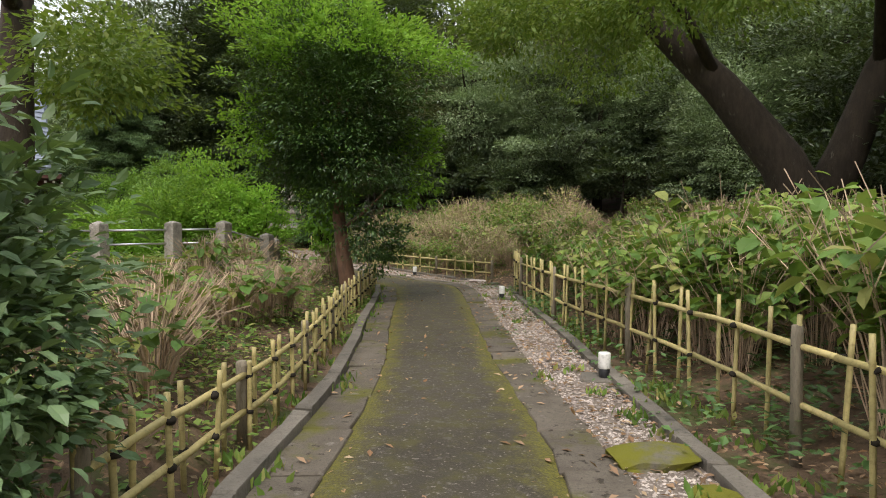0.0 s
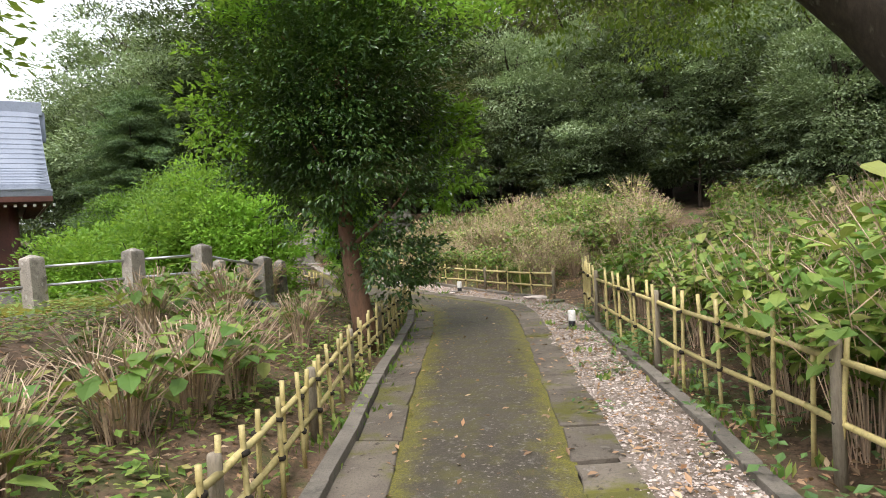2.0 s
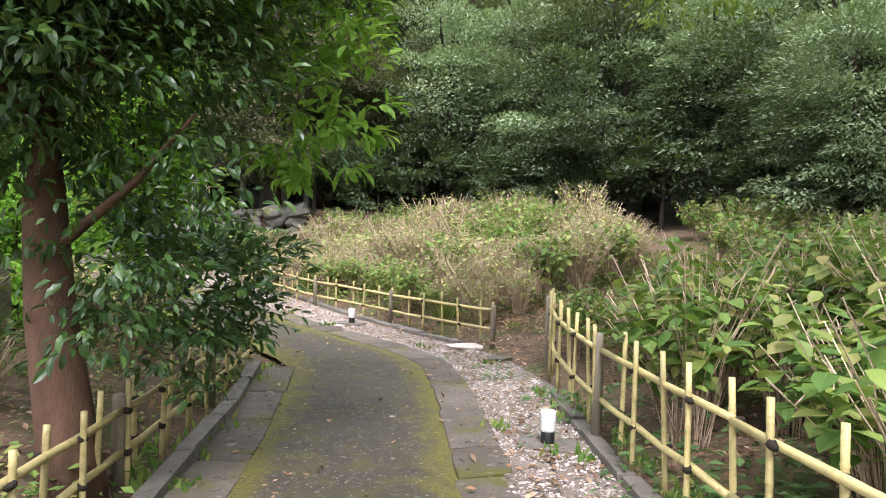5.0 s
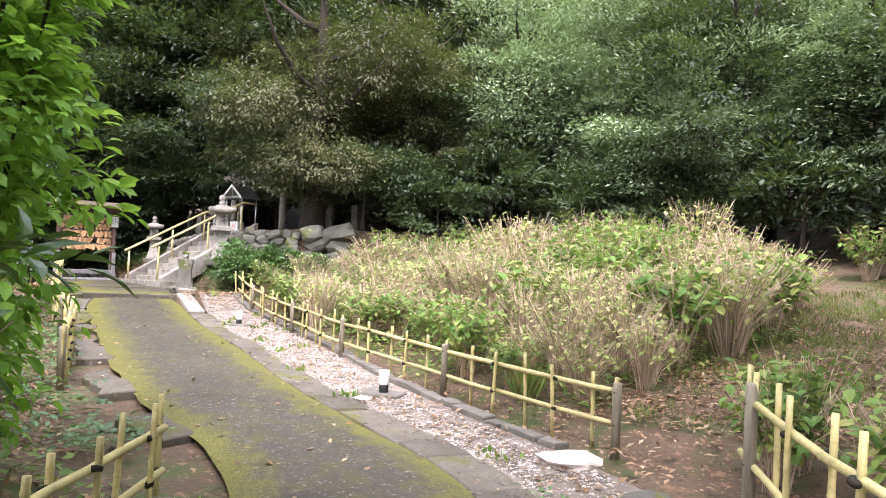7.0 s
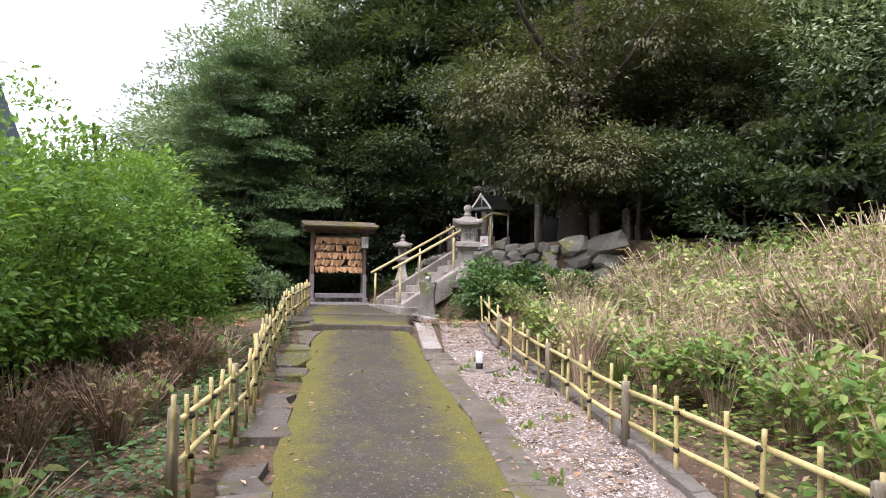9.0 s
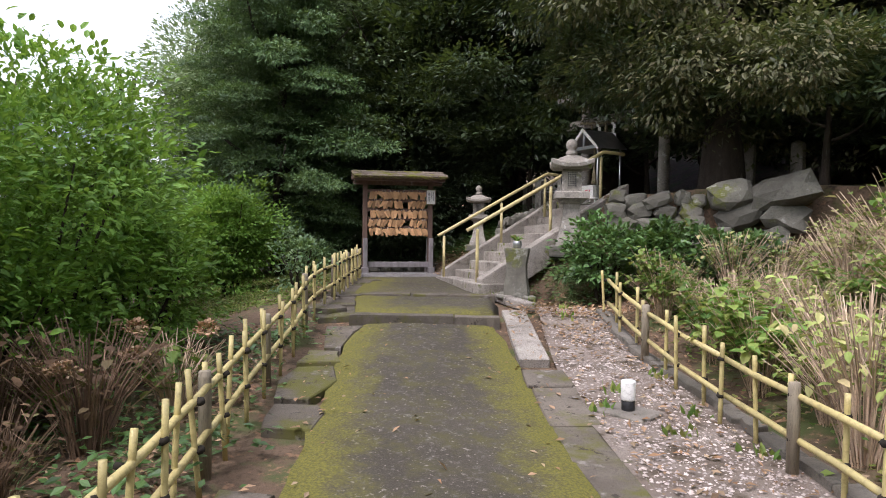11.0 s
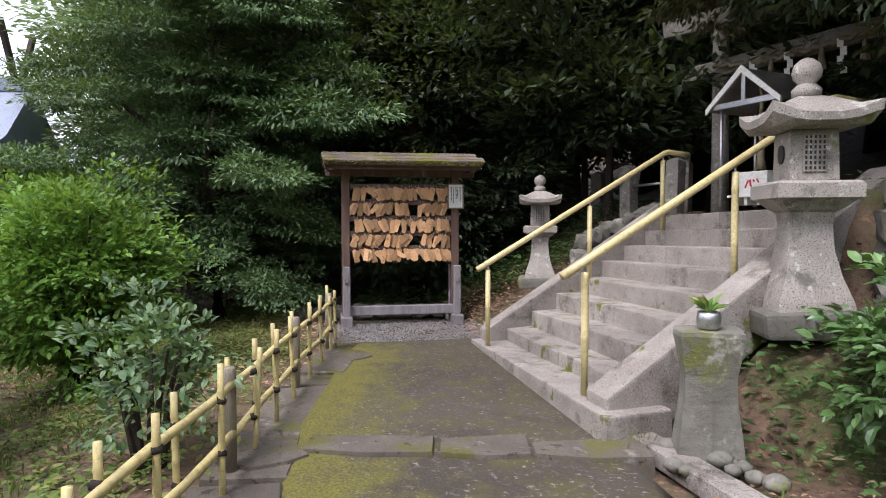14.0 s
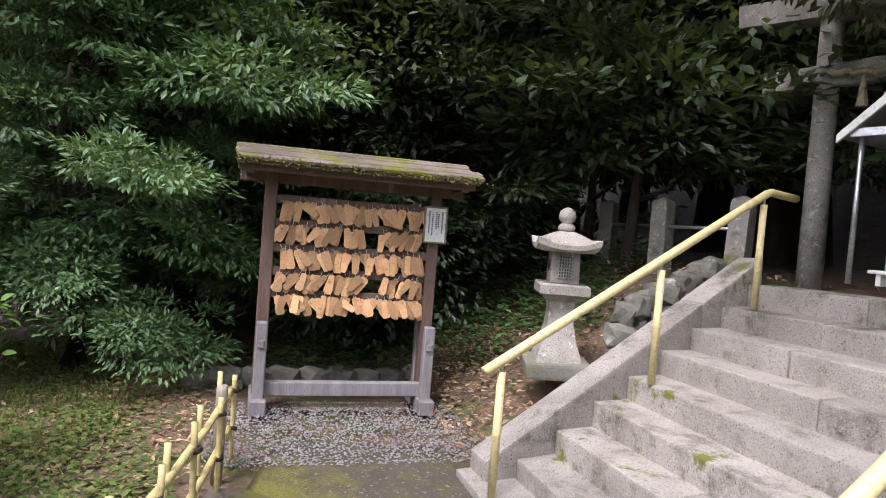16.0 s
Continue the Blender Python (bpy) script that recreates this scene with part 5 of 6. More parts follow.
for stroke, wd in ((((-0.13, 0.12), (-0.09, 0.2), (-0.06, 0.25)), 0.02), (((-0.03, 0.26), (-0.02, 0.16), (0.05, 0.11), (0.12, 0.14)), 0.022), (((0.03, 0.26), (0.06, 0.22)), 0.018), (((0.1, 0.27), (0.15, 0.2)), 0.018)):
    heart.tube([(x, -0.183, z) for x, z in stroke], wd, 6)
heart.v = [(x, -0.1825 + (y + 0.183) * 0.08, z) for x, y, z in heart.v]
part("character", heart.mesh("character", M["red"]), box, "red brushed character")
shelf = thing("low_shelf", pose(-9.28, 26.9, TZ, 0, 0, -18) @ Matrix.Scale(0.6, 4), "low white shelf under the offering box", "shelf")
part("top", block("top", (0.95, 0.42, 0.04), M["paper"], 0.005, at=(0, 0, 0.1)), shelf)
for x in (-0.38, -0.13, 0.13, 0.38):
    part("leg", block("leg", (0.06, 0.3, 0.14), M["paper"], 0.005, at=(x, 0, -0.04)), shelf)


def stone_post(x, y, z, h, label, w=0.15, group="stone fence posts"):
    t = thing("stone_post", pose(x, y, z - 0.15, rnd.uniform(-1.5, 1.5), rnd.uniform(-1.5, 1.5), rnd.uniform(-12, 12)), label, "stone post", group)
    s = Shape().turned([(w * 0.5, 0), (w * 0.48, h + 0.1), (w * 0.44, h + 0.13), (w * 0.08, h + 0.17)], 4, turn=math.pi / 4, square=True)
    part("shaft", s.mesh("shaft", M["granite"]), t)
    return t


def pipe_rail(pts, label, r=0.018):
    t = thing("pipe_rail", pose(*pts[0]), label, "rail")
    o = Vector(pts[0])
    part("pipe", Shape().tube([Vector(p) - o for p in pts], r, 8).mesh("pipe", M["steel"], True), t)


upper = [(-11.8, 28.55), (-11.05, 28.75), (-12.9, 29.4), (-10.85, 28.1), (-6.6, 27.6), (-5.9, 27.9)]
for x, y in upper:
    stone_post(x, y, gz(x, y), 0.75, "square grey stone post above the stairs", 0.19)
pipe_rail([(-12.9, 29.4, gz(-12.9, 29.4) + 0.45), (-11.8, 28.55, gz(-11.8, 28.55) + 0.45), (-10.85, 28.1, gz(-10.85, 28.1) + 0.45)], "thin steel pipe between the stone posts")

LOW = [(-3.7, 7.35), (-3.0, 8.12), (-2.2, 8.93), (-1.62, 9.57), (-1.28, 10.55), (-2.6, 11.2), (-2.35, 11.5), (-3.9, 11.4), (-1.75, 11.75)]
for k, (x, y) in enumerate(LOW):
    stone_post(x, y, gz(x, y), 0.74 if k < 5 else 0.62, "square grey granite fence post with a pointed top", 0.21 if k < 5 else 0.16)
for (ax, ay), (bx, by) in zip(LOW[:4], LOW[1:5]):
    for h in (0.36, 0.6):
        pipe_rail([(ax, ay, gz(ax, ay) + h), (bx, by, gz(bx, by) + h)], "thin grey pipe between stone posts")

# ---- dark stone ledge with moss under the stone posts ----
ledge_moss = Shape()
ledge_moss.loft([[(x + ox, y + oy, gz(x, y) + oz) for ox, oy, oz in ((0.2, -0.2, -0.1), (0.15, -0.15, 0.07), (-0.15, 0.15, 0.12), (-0.5, 0.5, 0.12), (-0.55, 0.55, -0.1))] for x, y in along([(-5.2, 5.9), *LOW[:5]], 40)])
tagged(new("moss_bank", ledge_moss.mesh("moss_bank", surf("yellow_moss", (0.2, 0.19, 0.02), (0.12, 0.12, 0.02), 2.5, 45, 0.95, 0.9, [((0.07, 0.055, 0.035), 1.5, 0.5, 0.62)]), True)), "low bank topped with yellow moss under the stone posts", "bank", kind="structure")

# ---- field-stone wall beside the stairs ----
wall = tagged(new("stone_wall"), "rough field-stone retaining wall with moss", "wall", kind="structure")
rw = random.Random(21)


def boulder(sx, sy, sz, seed, material):
    bm = bmesh.new()
    bmesh.ops.create_icosphere(bm, subdivisions=2, radius=0.5)
    for v in bm.verts:
        k = 1 + 0.34 * noise.noise(v.co * 1.8 + Vector((seed * 3.1, 0, 0))) + 0.22 * noise.noise(v.co * 4 + Vector((0, seed * 2.3, 0)))
        d = v.co.normalized()
        flat = 1 / max(abs(d.x), abs(d.y), abs(d.z)) ** 0.85
        v.co = Vector((v.co.x * sx, v.co.y * sy, v.co.z * sz)) * k * flat
    me = bpy.data.meshes.new("stone")
    bm.to_mesh(me)
    bm.free()
    me.materials.append(material)
    return me


BOULDERS = [boulder(1.0, 0.75, 0.6, k, M["rock"]) for k in range(6)]
ledge = tagged(new("stone_ledge"), "low dark dry-laid stone ledge below the stone posts", "wall", kind="structure")
for row in range(2):
    for x, y in along([(-5.0, 5.7), *LOW[:5]], 22):
        jx, w = rw.uniform(-0.08, 0.08), rw.uniform(0.3, 0.5)
        part("stone", BOULDERS[rw.randrange(6)], ledge, m=pose(x + 0.3 + jx + 0.1 * (1 - row), y - 0.3 + jx, gz(x, y) - 0.22 + 0.17 * row, rw.uniform(-8, 8), rw.uniform(-8, 8), 45 + rw.uniform(-15, 15)) @ Matrix.Diagonal((w, 0.35, 0.3, 1)))
for row in range(7):
    x = -7.75
    while x < -5.5:
        big = x > -6.6
        w = rw.uniform(0.5, 0.85) if big else rw.uniform(0.2, 0.42)
        hgt = 0.36 if big else 0.2
        z = 1.0 + row * hgt
        x += w
        if z > 2.12:
            continue
        t = x + 7.7 - w / 2
        m = pose(x - w / 2, 25.2 + t * 0.35 + rw.uniform(-0.09, 0.09) - 0.05, z + rw.uniform(-0.05, 0.05), rw.uniform(-14, 14), rw.uniform(-22, 22), 19 + rw.uniform(-25, 25)) @ Matrix.Diagonal((w * 1.05, w, hgt / rw.uniform(0.42, 0.62), 1))
        part("stone", BOULDERS[rw.randrange(6)], wall, m=m)
bank_wall = tagged(new("stone_wall"), "low mossy field-stone wall behind the lantern", "wall", kind="structure")
for row in range(3):
    for k in range(9):
        w = rw.uniform(0.16, 0.28)
        p = P0 + WV * (-0.3 - 0.05 * k) + UV2 * (1.5 + 0.17 * k)
        part("stone", BOULDERS[rw.randrange(6)], bank_wall, m=pose(p[0], p[1], 1.25 + row * 0.18 + 0.05 * k, rw.uniform(-15, 15), rw.uniform(-15, 15), rw.uniform(0, 90)) @ Matrix.Diagonal((w, w, 0.34, 1)))
rocks_b = tagged(new("rock_row"), "row of low rocks behind the plaque board", "rocks", kind="structure")
for k in range(9):
    p = np.array([-14.6, 24.7]) + e1 * 0.27 * k
    part("stone", BOULDERS[k % 6], rocks_b, m=pose(p[0], p[1], gz(p[0], p[1]) + 0.05, rw.uniform(-10, 10), 0, rw.uniform(0, 90)) @ Matrix.Diagonal((0.3, 0.28, 0.36, 1)))
for x, y, s0, mt in ((2.0, 15.2, 0.42, "white_stone"), (5.6, 3.0, 0.5, "mossrock"), (5.5, 2.2, 0.34, "mossrock"), (5.9, 2.45, 0.3, "mossrock"), (2.5, 14.6, 0.3, "rock"), (-0.2, 16.3, 0.18, "white_stone")):
    st = thing("flat_rock", pose(x, y, float(path_z(x, y)) + 0.02, 0, 0, rnd.uniform(0, 360)), "flat pale rock lying in the gravel" if mt == "white_stone" else "low mossy rock at the gravel's edge", "rock")
    part("stone", boulder(1.0, 0.75, 0.25, int(x * 5), M[mt]), st, m=Matrix.Scale(s0, 4))
stump = thing("tree_stump", pose(-10.9, 19.4, gz(-10.9, 19.4)), "old dark broken tree stump below the fence", "stump")
part("wood", Shape().loft([[((0.2 - 0.04 * (k > 0) + 0.03 * noise.noise(Vector((math.cos(a), math.sin(a), k)))) * math.cos(a), (0.18 - 0.03 * (k > 0)) * math.sin(a), z + (0.08 * noise.noise(Vector((a, 2, 1))) if k == 3 else 0)) for a in np.linspace(0, 6.28, 14, endpoint=False)] for k, z in enumerate((-0.1, 0.15, 0.35, 0.5))]).mesh("wood", M["bark"]), stump)

# ---- hall beyond the stone posts ----
TM = pose(-14.89, 14.31, 0.24, 0, 0, 53) @ Matrix.Scale(0.9, 4)
hall = thing("shrine_hall", TM, "dark red-brown timber shrine hall with a blue-grey curved roof", "building")
part("wall", block("wall", (5.0, 6.0, 3.0), M["lacquer"], 0.02), hall, "dark red-brown timber wall")
prof = [(4.3, 3.15), (3.6, 3.35), (2.6, 3.9), (1.4, 4.85), (0.25, 6.0)]
rings = []
for x0, grow in ((-3.9, 0.0), (-3.5, 0.06), (3.0, 0.06), (3.35, 0.0)):
    ring = [(x0, -y, z + grow) for y, z in prof] + [(x0, y, z + grow) for y, z in reversed(prof)]
    ring += [(x0, 4.25, 3.02), (x0, 0, 3.1), (x0, -4.25, 3.02)]
    rings.append(ring)
roof = part("roof", Shape().loft(rings).mesh("roof", M["tile"]), hall, "curved blue-grey metal roof")
for k in range(22):
    t = k / 22
    y, z = np.interp(t, np.linspace(0, 1, 5), [p[0] for p in prof]), np.interp(t, np.linspace(0, 1, 5), [p[1] for p in prof])
    for s0 in (-1, 1):
        part("roof_seam", Shape().box((-3.88, s0 * y - 0.02, z + 0.05), (3.33, s0 * y + 0.02, z + 0.075)).mesh("roof_seam", M["tile"]), roof)
part("ridge", block("ridge", (7.3, 0.5, 0.45), M["tile"], 0.03, at=(-0.2, 0, 5.95)), hall)
part("ridge_end", block("ridge_end", (0.25, 0.35, 1.0), M["tile"], 0.06, at=(3.4, 0, 5.1)), hall)
part("fascia", block("fascia", (7.2, 8.5, 0.16), M["lacquer"], 0.02, at=(-0.25, 0, 2.86)), hall)
for k in range(30):
    for s0 in (-1, 1):
        part("rafter_end", block("rafter_end", (0.07, 0.4, 0.07), M["lacquer"], 0.004, at=(-3.3 + 0.23 * k, s0 * 3.9, 2.74)), hall)
        part("rafter_tip", block("rafter_tip", (0.072, 0.012, 0.072), M["paper"], 0.002, at=(-3.3 + 0.23 * k, s0 * 4.106, 2.739)), hall, "white-painted rafter end")
for k in range(26):
    part("rafter_end", block("rafter_end", (0.4, 0.07, 0.07), M["lacquer"], 0.004, at=(2.95, -3.6 + 0.28 * k, 2.74)), hall)
    part("rafter_tip", block("rafter_tip", (0.012, 0.072, 0.072), M["paper"], 0.002, at=(3.156, -3.6 + 0.28 * k, 2.739)), hall, "white-painted rafter end")
for x in (-2.4, 0, 2.4):
    for y in (-2.95, 2.95):
        part("pillar", Shape().turned([(0.13, 0), (0.13, 2.8)], 14).mesh("pillar", M["lacquer"], True), hall, "", pose(x, y, 0))
part("porch", block("porch", (5.6, 7.0, 0.5), M["oldtimber"], 0.02, at=(0.2, 0, -0.1)), hall)

rear = thing("rear_sanctuary", pose(-24.3, 21.5, -0.1, 0, 0, 53), "small timber sanctuary with crossed roof finials behind the hall", "building")
part("wall", block("wall", (2.6, 2.4, 3.2), M["lacquer"], 0.02), rear, "dark red-brown timber wall")
part("roof", Shape().loft([[(x, -2.2, 3.1), (x, -1.1, 3.75), (x, 0, 4.9), (x, 1.1, 3.75), (x, 2.2, 3.1), (x, 2.15, 3.0), (x, 0, 3.3), (x, -2.15, 3.0)] for x in (-2.0, 2.0)]).mesh("roof", M["tile"]), rear, "curved blue-grey metal roof")
part("ridge", block("ridge", (3.9, 0.3, 0.3), M["tile"], 0.03, at=(0, 0, 4.8)), rear)
for x in (-1.7, 1.7):
    for s0 in (-1, 1):
        part("crossed_finial", block("crossed_finial", (0.1, 0.14, 1.6), M["bark"], 0.01), rear, "crossed timber finial", pose(x, 0, 4.75, s0 * 25))


# ---- shrubs and trees ----
def hydrangea_parts(seed, canes, leaves_n, h, spread0, leaf_mat, leaf=0.11, bare=0.5, thick=0.0055, cane="cane"):
    r = np.random.default_rng(seed)
    s = Shape()
    tips = []
    for k in range(canes):
        a, lean = r.random() * 6.28, spread0 * (r.random() ** 0.6)
        ln = h * (0.55 + 0.5 * r.random())
        b = np.array([math.cos(a), math.sin(a)])
        p0 = np.array([*(b * 0.12 * r.random()), -0.08])
        p1 = np.array([*(b * lean * 0.45), ln * 0.55])
        p2 = np.array([*(b * lean + r.normal(size=2) * 0.03), ln])
        s.tube([p0, p1, p2], [thick, thick * 0.85, thick * 0.7], 3)
        tips.append((p1, p2))
        if r.random() < 0.5:
            q = p1 * 0.4 + p2 * 0.6
            s.tube([q, q + np.array([r.normal() * 0.1, r.normal() * 0.1, 0.06 + 0.1 * r.random()])], [0.0035, 0.0025], 3)
    cm = s.mesh("cane_clump", M[cane])
    idx = r.integers(0, len(tips), leaves_n)
    t = r.random((leaves_n, 1)) ** bare
    pos = np.array([tips[k][0] for k in idx]) * (1 - t) + np.array([tips[k][1] for k in idx]) * t
    ang = r.random(leaves_n) * 6.28
    d = np.column_stack([np.cos(ang), np.sin(ang), r.normal(size=leaves_n) * 0.35 - 0.15])
    up = unit(leaves_n, r) * 0.35 + [0, 0, 1]
    ln = leaf * (0.55 + 0.75 * r.random(leaves_n))
    v, f = leaves(pos + d * 0.02, d, up, ln, ln * 0.68, 0.1, True)
    return cm, to_mesh("foliage", v, f, M[leaf_mat])


LEAFY = [hydrangea_parts(100 + k, 60, 430, 1.0, 0.55, "hydra", 0.115, 0.8, 0.004) for k in range(4)]
DRY = [hydrangea_parts(200 + k, 105, 270, 1.0, 0.62, "dull", 0.085, 0.55) for k in range(5)]
DEAD = [hydrangea_parts(400 + k, 120, 150, 1.0, 0.55, "deadleaf", 0.085, 0.6, 0.0055, "deadcane") for k in range(3)]
CUT = [hydrangea_parts(300 + k, 85, 55, 0.62, 0.42, "hydra", 0.14, 0.5) for k in range(4)]


def hydrangea(x, y, kind, size, label, group):
    cm, lm = kind[rnd.randrange(len(kind))]
    t = thing("hydrangea", pose(x, y, gz(x, y), 0, 0, rnd.uniform(0, 360)) @ Matrix.Diagonal((size * rnd.uniform(0.9, 1.15), size * rnd.uniform(0.9, 1.15), size * rnd.uniform(0.85, 1.15), 1)), label, "shrub", group)
    tagged(part("cane_clump", cm, t, "dry straw-coloured canes"), kind="stuff")
    tagged(part("foliage", lm, t, "broad green leaves"), kind="stuff")
    return t


def bed(n, inner, outer, gap, seed):
    """Places over a bed, kept apart by gap."""
    r = np.random.default_rng(seed)
    cand, out = between(inner, outer, n * 14, r), []
    for p in cand:
        if len(out) >= n:
            break
        if all(math.dist(p, q) > gap for q in out):
            out.append(p)
    return out


RL = [(8.1, -1.5), (6.95, 2.6), (6.5, 4.3), (5.6, 6.9), (4.55, 9.9), (3.95, 12.5), (3.6, 14.6)]
for p in bed(100, RL, offset(RL, 4.4), 0.48, 31):
    near = p[1] < 7
    hydrangea(p[0], p[1], LEAFY if rnd.random() < 0.6 or p[1] < 5 or beside(p[0], p[1], RIGHT) < 2.3 else DRY, rnd.uniform(1.2, 1.5) + (0.2 if p[1] < 4.5 else 0.0) if near else rnd.uniform(1.05, 1.35), "leafy green hydrangea with straw-coloured canes behind the fence", "hydrangeas behind the path fence")
FL = [(2.0, 16.45), (0.4, 17.65), (-1.7, 19.35), (-3.0, 20.4), (-5.4, 22.8), (-6.0, 23.6)]
for p in bed(150, FL, [(4.6, 20.4), (4.4, 24.5), (1.0, 26.5), (-2.0, 26.0), (-3.6, 25.5), (-4.6, 25.4)], 0.57, 32):
    deep = float(beside(p[0], p[1], RIGHT))
    size = rnd.uniform(0.55, 0.95) + (0.28 if deep > 2.2 else 0.0) - (0.2 if p[1] - p[0] > 26 else 0.0) + (0.3 if p[1] > 24.5 and p[0] > -4 else 0.0)
    hydrangea(p[0], p[1], DRY if rnd.random() < (0.3 if deep < 1.0 else 0.6) else LEAFY, size, "browned hydrangea of dense cut canes with sparse leaves", "hydrangeas of the dry bed")
for p in bed(22, [(6.6, 17.0), (5.4, 24)], [(11, 18), (10, 26)], 0.9, 36):
    hydrangea(p[0], p[1], LEAFY, rnd.uniform(0.9, 1.2), "leafy hydrangea at the edge of the wood", "hydrangeas at the wood")
LL = [(2.9, 2.2), (2.2, 4.6), (1.3, 7.4), (0.55, 9.0), (-0.1, 11.0), (-0.8, 12.8)]
for p in bed(24, LL, offset(LL, -1.9), 0.5, 33):
    hydrangea(p[0], p[1], CUT, rnd.uniform(0.75, 1.2), "cut-back hydrangea with bare canes and new leaves", "hydrangeas beside the kerb fence")
L2 = [(-1.7, 13.9), (-3.3, 15.2), (-5.0, 16.6), (-7.0, 18.2)]
HEADS = [crown_mesh("flower_head", M["litter"], (0.09, 0.09, 0.07), 24, 9, 0.03, 410 + k, 0.4, 0.0, False, -0.8, 0.6, 0.8, 0.7, 0.5) for k in range(2)]
for k, p in enumerate(bed(20, L2, offset(L2, -1.9), 0.5, 34)):
    t = hydrangea(p[0], p[1], DEAD if rnd.random() < 0.75 else CUT, rnd.uniform(0.7, 0.95), "dry hydrangea of dark canes beside the fence", "hydrangeas on the slope")
    if k % 3 == 0:
        for a in (0.4, 2.9):
            part("flower_head", HEADS[k % 2], t, "browned dry flower head", pose(0.3 * math.cos(a + k), 0.3 * math.sin(a + k), 0.72))
for x, y, k in ((4.1, 13.4, LEAFY), (3.9, 14.2, LEAFY), (4.5, 12.6, LEAFY), (4.3, 14.9, LEAFY), (4.9, 13.8, LEAFY), (-5.6, 22.95, LEAFY), (-4.6, 22.1, LEAFY), (3.35, 15.35, LEAFY), (3.6, 15.7, LEAFY)):
    hydrangea(x, y, k, 0.8, "leafy hydrangea close to the path", "hydrangeas close to the path")


def bush(x, y, z0, size, material, leaf, clumps, per, label, seed, name="shrub", group="", fine=True, spread0=0.34, droop=0.0, stem=0.025, aspect=0.56, low=-0.95):
    t = thing(name, pose(x, y, gz(x, y)), label, "shrub", group)
    s = Shape()
    r = random.Random(seed)
    for k in range(7):
        a = k * 0.9 + seed
        s.tube([(0.05 * math.cos(a), 0.05 * math.sin(a), -0.1), (size[0] * 0.3 * math.cos(a), size[1] * 0.3 * math.sin(a), z0 * 0.7), (size[0] * 0.6 * math.cos(a), size[1] * 0.6 * math.sin(a), z0 + size[2] * r.uniform(0.1, 0.6))], [stem, stem * 0.7, stem * 0.3], 6)
    tagged(part("stem", s.mesh("stem", M["bark"]), t), kind="stuff")
    part("foliage", crown_mesh("foliage", M[material], size, clumps, per, leaf, seed, spread0, droop, fine, low, 0.55, aspect), t, m=pose(0, 0, z0))
    return t


bush(2.95, 0.4, 0.8, (0.8, 0.8, 1.15), "greybush", 0.07, 420, 42, "dense rounded glossy evergreen bush at the path's start", 41, low=-1.0)
bush(1.9, -0.2, 1.0, (1.0, 0.9, 1.1), "greybush", 0.07, 260, 36, "dense rounded glossy evergreen bush at the path's start", 40)
bush(-7.05, 23.95, 0.62, (0.62, 0.6, 0.55), "bush", 0.085, 150, 20, "glossy dark evergreen shrub beside the stairs", 42)
bush(-6.25, 24.15, 0.55, (0.65, 0.55, 0.5), "bush", 0.085, 140, 20, "glossy dark evergreen shrub below the stone wall", 43)
bush(-5.45, 24.3, 0.45, (0.6, 0.5, 0.42), "bush", 0.085, 110, 20, "glossy dark evergreen shrub below the stone wall", 39)
bush(-10.3, 21.1, 0.55, (0.5, 0.45, 0.5), "greybush", 0.065, 60, 22, "grey-green small shrub leaning on the fence", 44)
SHR = "tall bright green leafy shrub below the fence"
bush(-5.9, 11.5, 1.2, (1.2, 1.2, 1.2), "young", 0.086, 252, 41, "rounded light green shrub behind the stone posts", 38, group="shrubs behind the stone posts")
bush(-5.1, 12.6, 1.4, (1.3, 1.3, 1.4), "young", 0.086, 288, 41, "rounded light green shrub behind the stone posts", 35, group="shrubs behind the stone posts")
bush(-3.9, 13.1, 1.7, (1.3, 1.2, 1.7), "young", 0.086, 342, 41, "tall bright green shrub behind the stone posts", 36, group="shrubs behind the stone posts")
bush(-2.9, 13.0, 1.3, (0.9, 0.8, 1.3), "young", 0.086, 198, 41, "tall bright green shrub behind the stone posts", 37, group="shrubs behind the stone posts")
bush(-7.5, 15.9, 1.75, (1.35, 1.25, 1.75), "bright", 0.079, 378, 41, SHR, 45, group="green shrubs below the path")
bush(-8.7, 17.4, 1.6, (1.35, 1.35, 1.6), "bright", 0.079, 378, 41, SHR, 46, group="green shrubs below the path")
bush(-5.9, 14.1, 1.9, (1.3, 1.3, 1.9), "bright", 0.079, 324, 41, SHR, 50, group="green shrubs below the path")
bush(-11.3, 18.3, 1.9, (1.5, 1.4, 1.9), "bright", 0.086, 306, 41, SHR, 47, group="green shrubs below the path")
bush(-13.6, 21.6, 1.1, (1.1, 1.0, 1.15), "bright", 0.079, 378, 45, SHR, 51, group="green shrubs below the path")
bush(-17.6, 22.4, 1.3, (1.7, 1.5, 1.7), "bright", 0.086, 234, 41, SHR, 52, group="green shrubs below the path", fine=False)
bush(-8.0, 16.9, 0.8, (0.8, 0.8, 0.9), "bright", 0.072, 153, 38, SHR, 57, group="green shrubs below the path", low=-1.0)
bush(-8.9, 18.4, 0.8, (0.9, 0.85, 0.95), "bright", 0.072, 171, 38, SHR, 58, group="green shrubs below the path", low=-1.0)
bush(-1.05, 12.8, 2.1, (0.7, 0.7, 2.1), "young", 0.105, 380, 24, "tall bright green leafy shrub at the bend of the path", 60, droop=0.2, low=-1.0)
